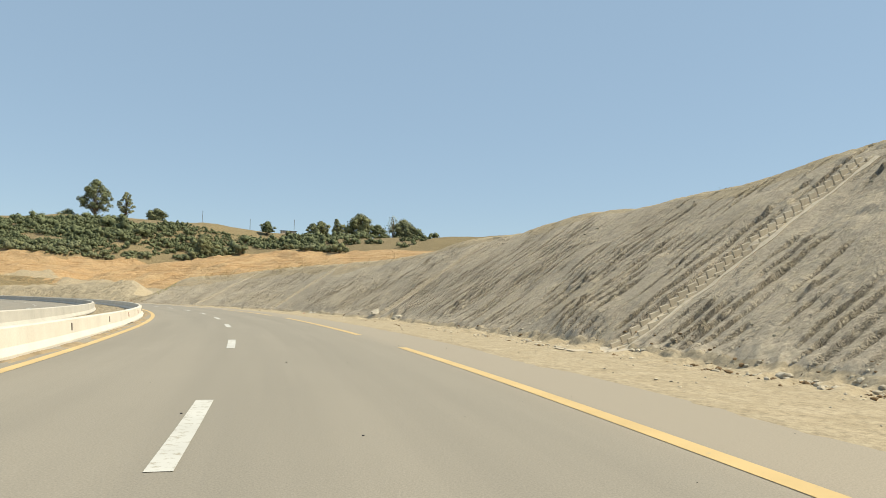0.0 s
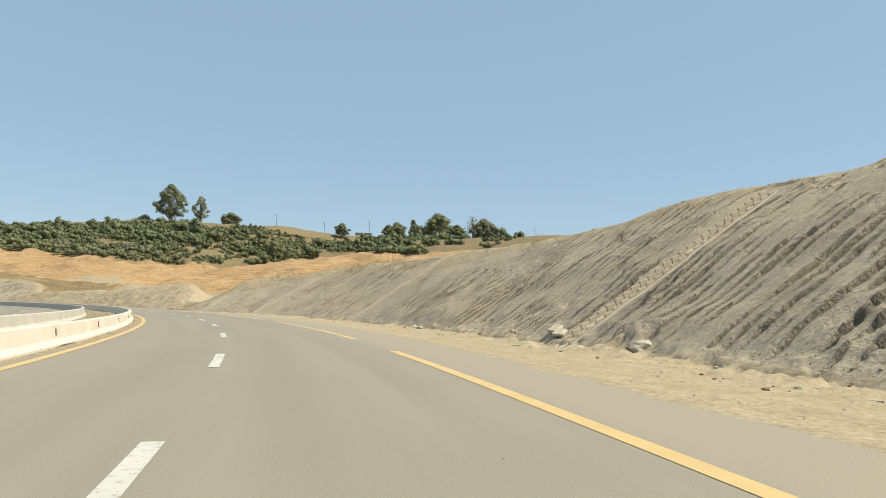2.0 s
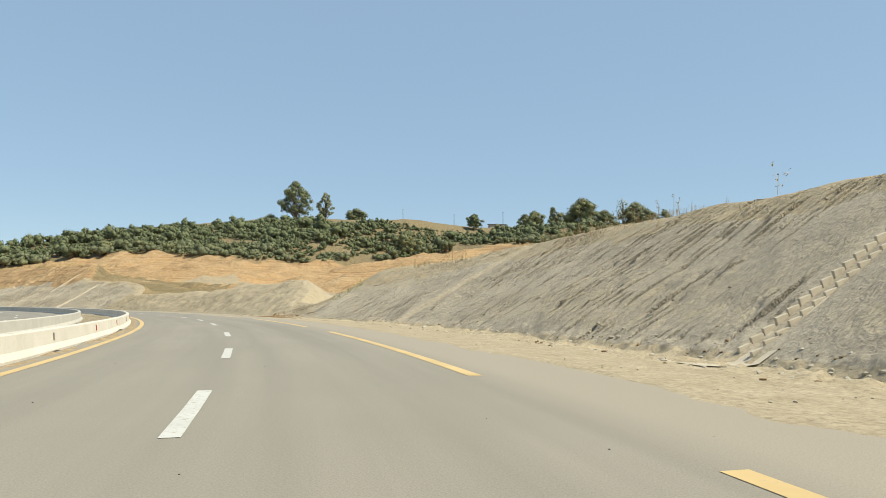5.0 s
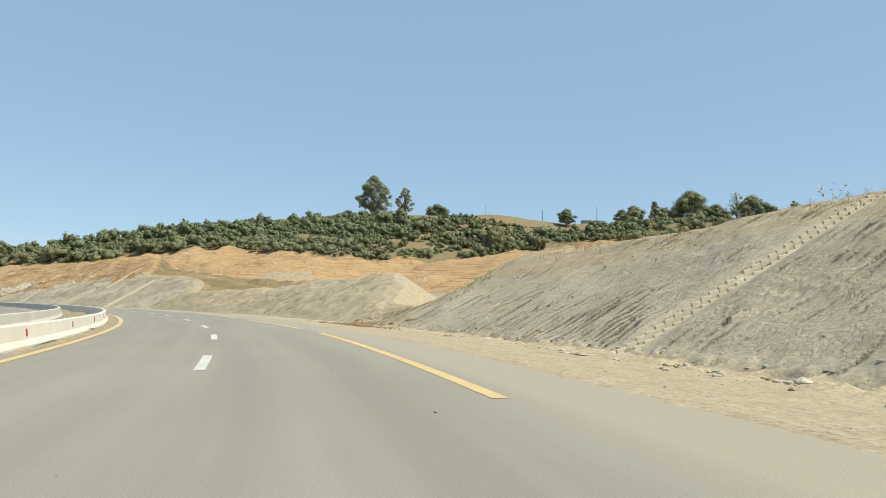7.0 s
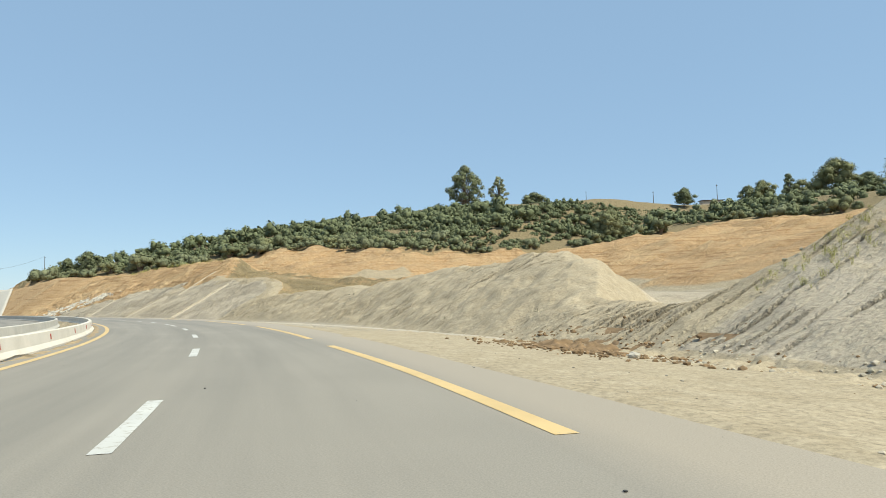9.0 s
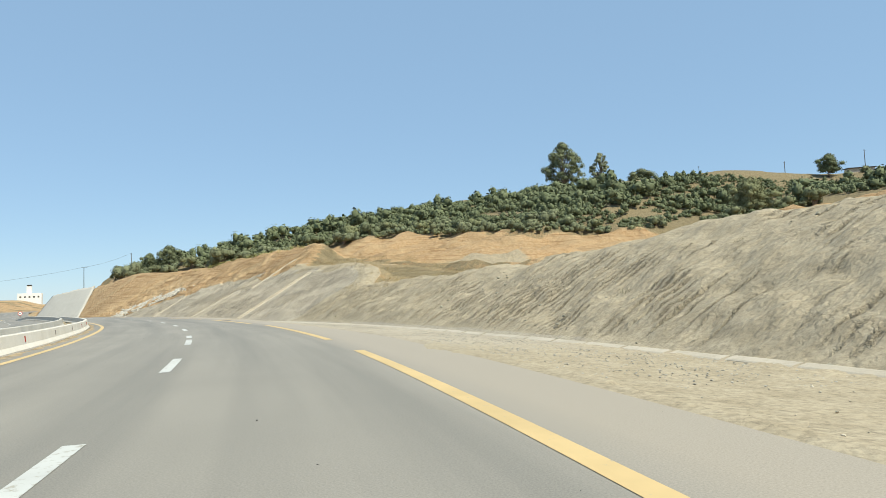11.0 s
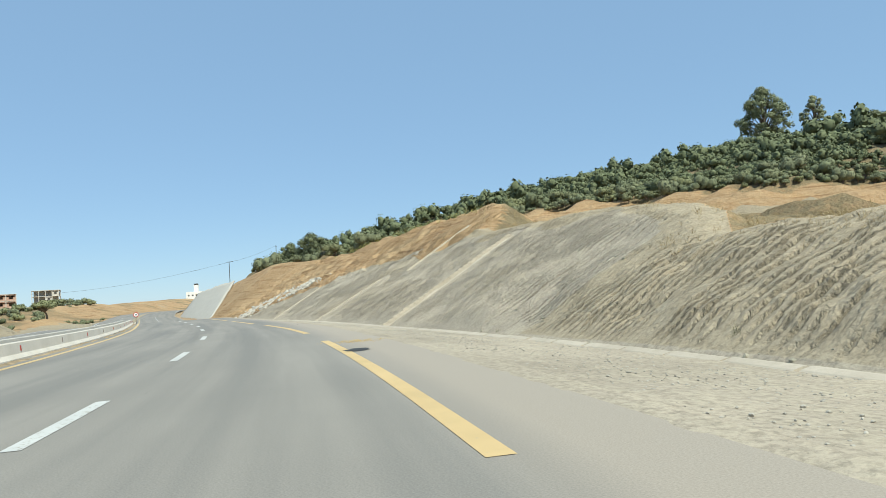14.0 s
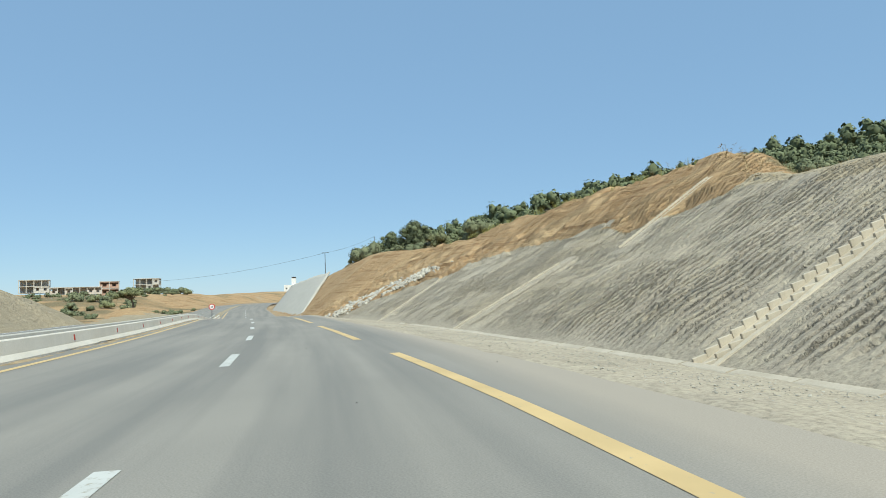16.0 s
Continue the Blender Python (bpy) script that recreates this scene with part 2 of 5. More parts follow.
def soil_material(name, grain=1.0, gullied=False):
    """Bare earth: grey marl, tan topsoil and orange clay, by the kind stored with the ground."""
    mat, nt, bsdf = material(name)
    vec = world_coords(nt)
    kind = nt.nodes.new("ShaderNodeAttribute")
    kind.attribute_name = "soil"
    big, mid, fine = noise_tex(nt, vec, 0.16, 4), noise_tex(nt, vec, 1.3, 6, 0.62), noise_tex(nt, vec, 8.0, 6, 0.7)
    grey = ramp(nt, big, (0.28, (0.340, 0.290, 0.223)), (0.5, (0.416, 0.355, 0.273)), (0.74, (0.478, 0.408, 0.315)))
    grey = mix(nt, ramp(nt, mid, (0.42, (0, 0, 0)), (0.72, (0.600, 0.600, 0.600))), grey, (0.505, 0.438, 0.326))
    tan = ramp(nt, mid, (0.3, (0.360, 0.295, 0.200)), (0.7, (0.465, 0.390, 0.278)))
    orange = ramp(nt, mid, (0.28, (0.345, 0.205, 0.100)), (0.48, (0.470, 0.305, 0.160)), (0.7, (0.535, 0.382, 0.222)))
    orange = mix(nt, ramp(nt, big, (0.4, (0, 0, 0)), (0.72, (0.750, 0.750, 0.750))), orange, (0.470, 0.325, 0.185))
    seams = noise_tex(nt, world_coords(nt, (0.06, 0.06, 2.1)), 1.0, 5, 0.68)
    orange = mix(nt, ramp(nt, seams, (0.38, (0.700, 0.700, 0.700)), (0.47, (0, 0, 0))), orange, (0.265, 0.150, 0.072))
    wash = runs(nt, 0.22, 0.03, 5, 0.62)
    orange = mix(nt, ramp(nt, wash, (0.50, (0, 0, 0)), (0.66, (0.650, 0.650, 0.650))), orange, (0.520, 0.385, 0.225))
    brown = runs(nt, 0.05, 0.06, 5, 0.65)
    orange = mix(nt, ramp(nt, brown, (0.50, (0, 0, 0)), (0.62, (0.380, 0.380, 0.380))), orange, (0.305, 0.200, 0.105))
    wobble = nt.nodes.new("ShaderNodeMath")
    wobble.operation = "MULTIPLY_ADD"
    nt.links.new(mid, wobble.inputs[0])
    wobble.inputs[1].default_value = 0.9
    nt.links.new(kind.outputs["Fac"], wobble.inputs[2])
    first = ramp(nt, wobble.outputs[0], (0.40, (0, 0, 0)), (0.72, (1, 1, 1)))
    shift = nt.nodes.new("ShaderNodeMath")
    shift.operation = "SUBTRACT"
    nt.links.new(wobble.outputs[0], shift.inputs[0])
    shift.inputs[1].default_value = 1.5
    second = ramp(nt, shift.outputs[0], (0.25, (0, 0, 0)), (0.6, (1, 1, 1)))
    shift3 = nt.nodes.new("ShaderNodeMath")
    shift3.operation = "SUBTRACT"
    nt.links.new(wobble.outputs[0], shift3.inputs[0])
    shift3.inputs[1].default_value = 2.5
    third = ramp(nt, shift3.outputs[0], (0.40, (0, 0, 0)), (0.75, (1, 1, 1)))
    straw = ramp(nt, fine, (0.3, (0.190, 0.145, 0.080)), (0.7, (0.310, 0.250, 0.150)))
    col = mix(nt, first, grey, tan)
    col = mix(nt, second, col, orange)
    col = mix(nt, third, col, straw)
    speck = ramp(nt, fine, (0.33, (0.620, 0.620, 0.620)), (0.55, (1, 1, 1)))
    col = mix(nt, 0.75, col, speck, "MULTIPLY")
    nt.links.new(col, bsdf.inputs["Base Color"])
    bsdf.inputs["Roughness"].default_value = 0.95
    bsdf.inputs["Specular IOR Level"].default_value = 0.12
    add = nt.nodes.new("ShaderNodeMath")
    add.operation = "MULTIPLY_ADD"
    nt.links.new(mid, add.inputs[0])
    add.inputs[1].default_value = 1.6
    nt.links.new(fine, add.inputs[2])
    bump(nt, bsdf, add.outputs[0], 0.7, 0.05 * grain)
    if not gullied:
        runnels = node(nt, "Bump", Strength=0.8, Distance=0.9)
        rough = nt.nodes.new("ShaderNodeMath")
        rough.operation = "MULTIPLY_ADD"
        nt.links.new(noise_tex(nt, vec, 0.55, 7, 0.72), rough.inputs[0])
        rough.inputs[1].default_value = 1.6
        nt.links.new(runs(nt, 0.30, 0.05, 5, 0.62), rough.inputs[2])
        nt.links.new(rough.outputs[0], runnels.inputs["Height"])
        nt.links.new([n for n in nt.nodes if n.type == "BUMP"][0].outputs[0], runnels.inputs["Normal"])
        nt.links.new(runnels.outputs[0], bsdf.inputs["Normal"])
    if gullied:
        def value(name):
            at = nt.nodes.new("ShaderNodeAttribute")
            at.attribute_name = name
            return at.outputs["Fac"]

        comb = nt.nodes.new("ShaderNodeCombineXYZ")
        nt.links.new(value("along"), comb.inputs[0])
        nt.links.new(value("across"), comb.inputs[1])

        def stretched(sx, sy, detail, rough):
            mp = nt.nodes.new("ShaderNodeMapping")
            mp.inputs["Scale"].default_value = (sx, sy, 1)
            nt.links.new(comb.outputs[0], mp.inputs["Vector"])
            return noise_tex(nt, mp.outputs[0], 1.0, detail, rough)

        def math2(op, a, c):
            m = nt.nodes.new("ShaderNodeMath")
            m.operation = op
            for sock, v in zip(m.inputs, (a, c)):
                if isinstance(v, bpy.types.NodeSocket):
                    nt.links.new(v, sock)
                else:
                    sock.default_value = v
            return m.outputs[0]

        # rows of torn crumbs between smooth bands
        crumb_row = ramp(nt, stretched(7.0, 6.0, 4, 0.66), (0.43, (0, 0, 0)), (0.60, (1, 1, 1)))
        scales = ramp(nt, stretched(4.0, 2.4, 5, 0.7), (0.40, (0, 0, 0)), (0.62, (1, 1, 1)))
        thin = ramp(nt, stretched(5.5, 0.45, 4, 0.65), (0.36, (0, 0, 0)), (0.50, (1, 1, 1)))
        crumb_all = ramp(nt, stretched(13.0, 9.0, 3, 0.65), (0.36, (0, 0, 0)), (0.66, (1, 1, 1)))
        spots = ramp(nt, stretched(0.40, 0.30, 3, 0.5), (0.34, (0.55, 0.55, 0.55)), (0.60, (1, 1, 1)))
        high = math2("MULTIPLY", math2("SUBTRACT", math2("ADD", math2("MULTIPLY", crumb_row, 1.5), math2("MULTIPLY", scales, 0.9)), 0.85), math2("ADD", value("row"), 0.10))
        high = math2("ADD", high, math2("ADD", math2("MULTIPLY", crumb_all, 0.10), math2("MULTIPLY", thin, 0.16)))
        high = math2("MULTIPLY", high, math2("MULTIPLY", spots, value("steep")))
        # darker grey streaks drawn down the slope by noise, for contrast
        dark_streaks = math2("MULTIPLY", ramp(nt, stretched(2.6, 0.9, 4, 0.68), (0.54, (0, 0, 0)), (0.68, (1, 1, 1))), math2("MULTIPLY", value("steep"), 0.22))
        col = mix(nt, dark_streaks, col, (0.190, 0.176, 0.140))
        track = ramp(nt, runs(nt, 0.05, 2.6, 4, 0.6), (0.40, (0.720, 0.720, 0.720)), (0.58, (1, 1, 1)))
        crumb = ramp(nt, stretched(7.0, 7.5, 5, 0.72), (0.40, (0.600, 0.600, 0.600)), (0.50, (1, 1, 1)))
        level = math2("SUBTRACT", 1.0, value("steep"))
        worn = mix(nt, level, col, mix(nt, 0.55, mix(nt, 0.15, col, track, "MULTIPLY"), crumb, "MULTIPLY"))
        nt.links.new(worn, bsdf.inputs["Base Color"])
        old = [n for n in nt.nodes if n.type == "BUMP"][0]
        deep = node(nt, "Bump", Strength=1.0, Distance=0.16)
        nt.links.new(high, deep.inputs["Height"])
        nt.links.new(old.outputs[0], deep.inputs["Normal"])
        nt.links.new(deep.outputs[0], bsdf.inputs["Normal"])
    return mat


def asphalt_material():
    mat, nt, bsdf = material("dusty_asphalt")
    vec = world_coords(nt)
    off = nt.nodes.new("ShaderNodeAttribute")
    off.attribute_name = "across"
    along = nt.nodes.new("ShaderNodeAttribute")
    along.attribute_name = "along"
    comb = nt.nodes.new("ShaderNodeCombineXYZ")
    nt.links.new(off.outputs["Fac"], comb.inputs[0])
    nt.links.new(along.outputs["Fac"], comb.inputs[1])
    lane = nt.nodes.new("ShaderNodeMapping")
    lane.inputs["Scale"].default_value = (0.9, 0.035, 1)
    nt.links.new(comb.outputs[0], lane.inputs["Vector"])
    streak = noise_tex(nt, lane.outputs[0], 1.0, 4)
    patch, fine = noise_tex(nt, vec, 0.22, 5), noise_tex(nt, vec, 55.0, 3, 0.7)
    base = ramp(nt, patch, (0.3, (0.254, 0.234, 0.205)), (0.7, (0.296, 0.270, 0.234)))
    base = mix(nt, ramp(nt, streak, (0.35, (0.800, 0.800, 0.800)), (0.6, (0, 0, 0))), base, (0.190, 0.180, 0.163))
    edge = nt.nodes.new("ShaderNodeMapRange")
    edge.inputs["From Min"].default_value, edge.inputs["From Max"].default_value = 4.0, 5.0
    nt.links.new(off.outputs["Fac"], edge.inputs["Value"])
    worn = nt.nodes.new("ShaderNodeMath")
    worn.operation = "MULTIPLY"
    nt.links.new(edge.outputs[0], worn.inputs[0])
    worn.inputs[1].default_value = 0.9
    base = mix(nt, worn.outputs[0], base, (0.376, 0.322, 0.260))
    # the dust of the building site lies thickest at the start
    site = nt.nodes.new("ShaderNodeMapRange")
    site.inputs["From Min"].default_value, site.inputs["From Max"].default_value = 230.0, 60.0
    nt.links.new(along.outputs["Fac"], site.inputs["Value"])
    film = nt.nodes.new("ShaderNodeMath")
    film.operation = "MULTIPLY"
    nt.links.new(site.outputs[0], film.inputs[0])
    film.inputs[1].default_value = 0.55
    base = mix(nt, film.outputs[0], base, (0.290, 0.257, 0.200))
    grit = ramp(nt, fine, (0.3, (0.780, 0.780, 0.780)), (0.65, (1.06, 1.06, 1.06)))
    nt.links.new(mix(nt, 1.0, base, grit, "MULTIPLY"), bsdf.inputs["Base Color"])
    bsdf.inputs["Roughness"].default_value = 0.85
    bsdf.inputs["Specular IOR Level"].default_value = 0.25
    bump(nt, bsdf, fine, 0.35, 0.01)
    return mat


def paint_material(name, colour, wear):
    mat, nt, bsdf = material(name)
    vec = world_coords(nt)
    chips = noise_tex(nt, vec, 9.0, 6, 0.7)
    body = ramp(nt, noise_tex(nt, vec, 0.8, 4), (0.3, tuple(c * 0.82 for c in colour)), (0.7, colour))
    nt.links.new(mix(nt, ramp(nt, chips, (wear, (1, 1, 1)), (wear + 0.1, (0, 0, 0))), body, (0.33, 0.30, 0.24)), bsdf.inputs["Base Color"])
    bsdf.inputs["Roughness"].default_value = 0.7
    bsdf.inputs["Specular IOR Level"].default_value = 0.3
    return mat


def concrete_material(name, dark, light, dust, stain=0.5):
    mat, nt, bsdf = material(name)
    vec = world_coords(nt)
    drip = world_coords(nt, (2.2, 2.2, 0.35))
    blot, fine, runs = noise_tex(nt, vec, 0.7, 5), noise_tex(nt, vec, 24.0, 5, 0.7), noise_tex(nt, drip, 2.0, 4)
    col = ramp(nt, blot, (0.3, dark), (0.7, light))
    col = mix(nt, ramp(nt, runs, (0.5, (0, 0, 0)), (0.75, (stain, stain, stain))), col, dust)
    col = mix(nt, 0.6, col, ramp(nt, fine, (0.3, (0.8, 0.8, 0.8)), (0.6, (1, 1, 1))), "MULTIPLY")
    nt.links.new(col, bsdf.inputs["Base Color"])
    bsdf.inputs["Roughness"].default_value = 0.88
    bsdf.inputs["Specular IOR Level"].default_value = 0.25
    bump(nt, bsdf, fine, 0.4, 0.012)
    return mat


def leaf_material(name, dark, light):
    mat, nt, bsdf = material(name)
    info = nt.nodes.new("ShaderNodeObjectInfo")
    geo = nt.nodes.new("ShaderNodeNewGeometry")
    tone = ramp(nt, geo.outputs["Random Per Island"], (0.0, dark), (1.0, light))
    tint = ramp(nt, info.outputs["Random"], (0.0, (0.74, 0.80, 0.70)), (0.5, (1.0, 1.0, 1.0)), (1.0, (1.12, 1.08, 0.92)))
    nt.links.new(mix(nt, 1.0, tone, tint, "MULTIPLY"), bsdf.inputs["Base Color"])
    bsdf.inputs["Roughness"].default_value = 0.75
    bsdf.inputs["Specular IOR Level"].default_value = 0.2
    return mat


SOIL = soil_material("bare_earth")
GULLIED = soil_material("gullied_marl", 1.0, True)
ASPHALT = asphalt_material()
WHITE_PAINT = paint_material("white_road_paint", (0.56, 0.55, 0.51), 0.36)
YELLOW_PAINT = paint_material("yellow_road_paint", (0.59, 0.425, 0.205), 0.28)
BARRIER = concrete_material("whitish_concrete", (0.57, 0.525, 0.45), (0.67, 0.62, 0.54), (0.50, 0.45, 0.375), 0.2)
BARRIER_GREY = concrete_material("grey_concrete", (0.45, 0.425, 0.375), (0.56, 0.525, 0.46), (0.42, 0.37, 0.30), 0.2)
CHUTE = concrete_material("chute_concrete", (0.45, 0.388, 0.300), (0.56, 0.488, 0.382), (0.36, 0.305, 0.225), 0.6)
GUNITE = concrete_material("sprayed_concrete", (0.42, 0.388, 0.335), (0.50, 0.465, 0.405), (0.37, 0.332, 0.27), 0.5)
BARK = plain("bark", (0.16, 0.125, 0.09), 0.9, vary=0.3, scale=5, relief=0.03)
LEAF = leaf_material("olive_leaves", (0.145, 0.157, 0.090), (0.200, 0.212, 0.124))
GUM_LEAF = leaf_material("gum_leaves", (0.165, 0.178, 0.108), (0.300, 0.305, 0.185))
DARK_METAL = plain("weathered_steel", (0.10, 0.10, 0.10), 0.6, 0.4)
WOOD_POLE = plain("grey_timber", (0.11, 0.095, 0.08), 0.9, vary=0.25)

def rim_d(s):
    """How far from the road the scrub begins above the clay."""
    return lerp_table(s, (150, 186), (212, 186), (230, 194), (249, 186), (253, 158), (262, 144), (271, 126), (282, 106), (310, 104), (338, 104),
                      (355, 91), (364, 79), (385, 58), (398, 44), (408, 35), (440, 30), (520, 40))


# ---------------------------------------------------------------- ground sheet
gx = np.concatenate([[-3500, -2200, -1500], np.arange(-1000, -420, 12), np.arange(-420, -340, 4.0), np.arange(-340, -40, 1.9), np.arange(-40, 240, 4.0), np.arange(240, 520, 14), [700, 1200, 2500]])
gy = np.concatenate([[-2500, -1200, -500], np.arange(-260, -40, 14), np.arange(-40, 170, 4.0), np.arange(170, 350, 1.9), np.arange(350, 560, 4.0), np.arange(560, 900, 14), [1200, 2000, 3500]])
GX, GY = np.meshgrid(gx, gy, indexing="ij")
gs, gd = road_coords(GX, GY)
gz = land_z(gs, gd).reshape(GX.shape)
gs, gd = gs.reshape(GX.shape), gd.reshape(GX.shape)
near_cut = (gd > -17) & (gd < 38) & (gs > -45) & (gs < 345)
gz = gz + 3 * np.exp(-((GX + 730) ** 2 + (GY - 375) ** 2) / 150**2)
far_off = np.maximum(np.hypot(GX + 150, GY - 250) - 620, 0)
gz = np.where(far_off > 0, gz * np.exp(-far_off / 500) - 2 * ease(0, 900, far_off), gz)
gz = gz + np.where(near_cut, 0, 0.5 * fbm(GX / 14, GY / 14, 4, 3) * ease(30, 60, np.abs(gd)))
# the bared clay face: washed runnels, ledges and torn lumps below the scrub
clay = ease(30, 42, gd) * ease(4, -4, gd - rim_d(gs)) * ease(165, 215, gs)
torn = fbm(gs / 9, gd / 16, 4, 58, 0.6)
gz = gz + clay * (1.3 * torn - 0.9 * np.exp(-np.abs(value_noise(gs / 3.2 + 0.6 * torn, gd / 30, 57) / 0.25) ** 1.5) + 0.7 * fbm(gs / 4.5, gd / 3.5, 3, 59))
gz = gz + 0.8 * np.exp(-((gd - rim_d(gs)) / 5) ** 2) * ease(205, 250, gs) * fbm(gs / 5, gd / 5, 3, 56)
knoll = 11.0 * np.exp(-((GX + 935) / 90) ** 2 - ((GY - 440) / 110) ** 2)
gz = gz + knoll
gz = gz + 2.6 * np.exp(-(((gs - 417) / 9) ** 2 + ((gd + 31) / 6) ** 2))
gz = gz - np.where(near_cut, 1.2, 0)


def soil_kind(s, d, z):
    """0 grey marl, 1 tan earth, 2 orange clay, 3 dry grass."""
    edge = crest_z(s) - lerp_table(s, (0, 0.9), (60, 0.6), (100, 1.6), (139, 1.8), (160, 0.5), (205, 0.4), (215, 0.3), (247, 0.3), (256, 4.3), (300, 8.6), (318, 12))
    wob = 0.6 * fbm(s / 6, d / 6, 3, 11)
    kind = np.where(z + wob > edge, 1.15, -0.15)
    kind = np.where((s > 249) & (z + wob > edge), 2.05, kind)
    kind = np.where((s > 318), 2.1, kind)
    behind = (d > toe_d(s) + (crest_z(s) - toe_z(s)) / cut_grade(s) + 2)
    kind = np.where(behind & (s < 249), 1.3, kind)
    kind = np.where((s > 139) & (s < 215) & (d < 30), 0.36 + 0.5 * ease(-1.6, 0.2, z - crest_z(s) + 0.6 * wob) * ease(160, 175, s), kind)
    kind = np.where((s > 139) & (s < 215) & (d > 24) & (d < 70), -0.1 + 2.0 * ease(40, 62, d + 6 * fbm(s / 9, d / 9, 3, 4)), kind)
    kind = np.where((s > 139) & (d > 68), 2.1, kind)
    patch = fbm(s / 12, d / 12, 3, 13)
    kind = np.where((s > 205) & (s < 330) & behind & (d < lerp_table(s, (205, 34), (240, 46), (262, 44), (300, 62), (330, 66)) + 7 * patch), 2.75, kind)
    kind = np.where((d > rim_d(s) - 2 - 7 * patch) & (s > 205), 2.70, kind)
    kind = np.where(d > rim_d(s) - 1, 2.95, kind)
    verge = d < toe_d(s) + 0.3
    kind = np.where(verge & (d > 0), np.where(s < 160, 1.14 - 0.75 * ease(10.6, 12.8, d), lerp_table(s, (160, 0.5), (176, -0.25), (300, -0.25), (345, 1.5))), kind)
    field = 0.75 + 0.35 * patch
    field = np.where((d < -34) & (s > 370) | (s > 440), 2.7 + 0.5 * patch, field)
    field = np.where((np.hypot((s - 417) / 1.5, d + 31) < 8 + 3 * patch), 2.0, field)
    field = np.where(s > 520, 2.2 + 0.9 * patch, field)
    kind = np.where(d < 0, field, kind)
    return kind


ground_mesh = grid_mesh("ground", GX, GY, gz, SOIL)
add_values(ground_mesh, "soil", soil_kind(gs, gd, gz))
add_values(ground_mesh, "along", gs + 2.5 * fbm(gs / 14, gd / 14, 2, 3))
add_values(ground_mesh, "across", gd)
tagged(new("ground", ground_mesh), "orange clay and dry grass hillside round the road", "ground", kind="structure")

# ---------------------------------------------------------------- the cut slope beside the road, with its rain gullies
# stepped drains: along the road, foot, head, drift
CHUTES = ((19.4, 12.0, 22.9, 0.0), (50.0, 12.2, 21.9, 0.0), (82.3, 12.4, 21.6, 0.0), (114.4, 12.8, 24.4, 0.0), (234.5, 10.9, 20.7, 0.0), (252.2, 18.6, 27.4, 0.45), (258.6, 10.8, 18.0, 0.0), (282.0, 10.3, 17.6, 0.5))
ss = np.concatenate([np.arange(-44, 2, 0.5), np.arange(2, 262, 0.085), np.arange(262, 346, 0.2)])
ff = np.concatenate([np.linspace(0, 0.2, 10)[:-1], np.linspace(0.2, 1, 17)[:-1], 1 + np.linspace(0, 0.5, 142)[:-1], 1.5 + np.linspace(0, 0.5, 18)])
S2, F2 = np.meshgrid(ss, ff, indexing="ij")
pe2, td2 = pavement_edge(S2) - 0.6, toe_d(S2)
D2 = np.where(F2 < 1, pe2 + (td2 - pe2) * F2, td2 + (40 - td2) * np.clip(F2 - 1, 0, 1))
Z2 = land_z(S2, D2)
rise = ease(0.0, 1.6, D2 - td2) * ease(40.0, 33.0, D2)
steep = rise * ease(0.55, -0.2, Z2 - crest_z(S2))
for c in CHUTES:
    bed = 1 - np.exp(-((S2 - c[0] - c[3] * (D2 - c[1])) / 0.85) ** 4) * ((D2 > c[1] - 0.5) & (D2 < c[2] + 0.8))
    steep, rise = steep * bed, rise * bed
warp = S2 + 0.05 * fbm(S2 / 0.7, D2 / 0.9, 3, 23) + 0.14 * fbm(S2 / 3.0, D2 / 5.0, 2, 21) + 0.03 * (D2 - td2) * fbm(S2 / 17, D2 * 0, 2, 22)


def lattice(cell, seed):
    """A random value 0..1 for each numbered groove."""
    return TABLE[((cell.astype(np.int64) * 73856093) ^ (seed * 83492791)) & 4095]


# the grader's teeth and the rain have left even furrows down the slope
pitch = lerp_table(S2, (0, 0.62), (60, 0.52), (140, 0.46), (200, 0.38), (262, 0.38))
phase = np.cumsum(np.gradient(ss) / pitch[:, 0])[:, None] + (warp - S2) / pitch
cell = np.floor(phase)
line = cell + (phase - cell > 0.5)
gap = np.minimum(phase - cell, 1 - phase + cell)
wide = 0.19 + 0.13 * lattice(line, 6)
furrow = np.clip(1 - gap / wide, 0, 1)
even = ease(198, 222, S2)
depth = (0.25 + 1.1 * lattice(line, 5) ** 1.5) * (1 - 0.7 * even) + 0.62 * even
along = np.clip(0.75 + 0.9 * value_noise(line * 3.7, D2 / 1.5 + 9 * lattice(line, 7), 33), 0.0, 1.4)
along = along * (1 - 0.6 * even) + 0.6 * even
patchy = np.clip(0.75 + 0.75 * fbm(S2 / 9, D2 / 5, 3, 34), 0.10, 1.4) * (1 - 0.5 * even) + 0.45 * even
weather = lerp_table(S2, (0, 1.25), (100, 1.15), (138, 1.0), (150, 0.65), (200, 0.60), (215, 0.85), (262, 0.95), (300, 0.8), (345, 1.0))
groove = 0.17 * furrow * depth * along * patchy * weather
rows = ease(0.18, 0.75, np.clip(1.3 - gap / wide, 0, 1) * (0.35 + depth) * along * patchy * np.clip(0.95 + 0.7 * fbm(S2 / 1.8, D2 / 1.3, 3, 66), 0.2, 1.5)) * 1.15
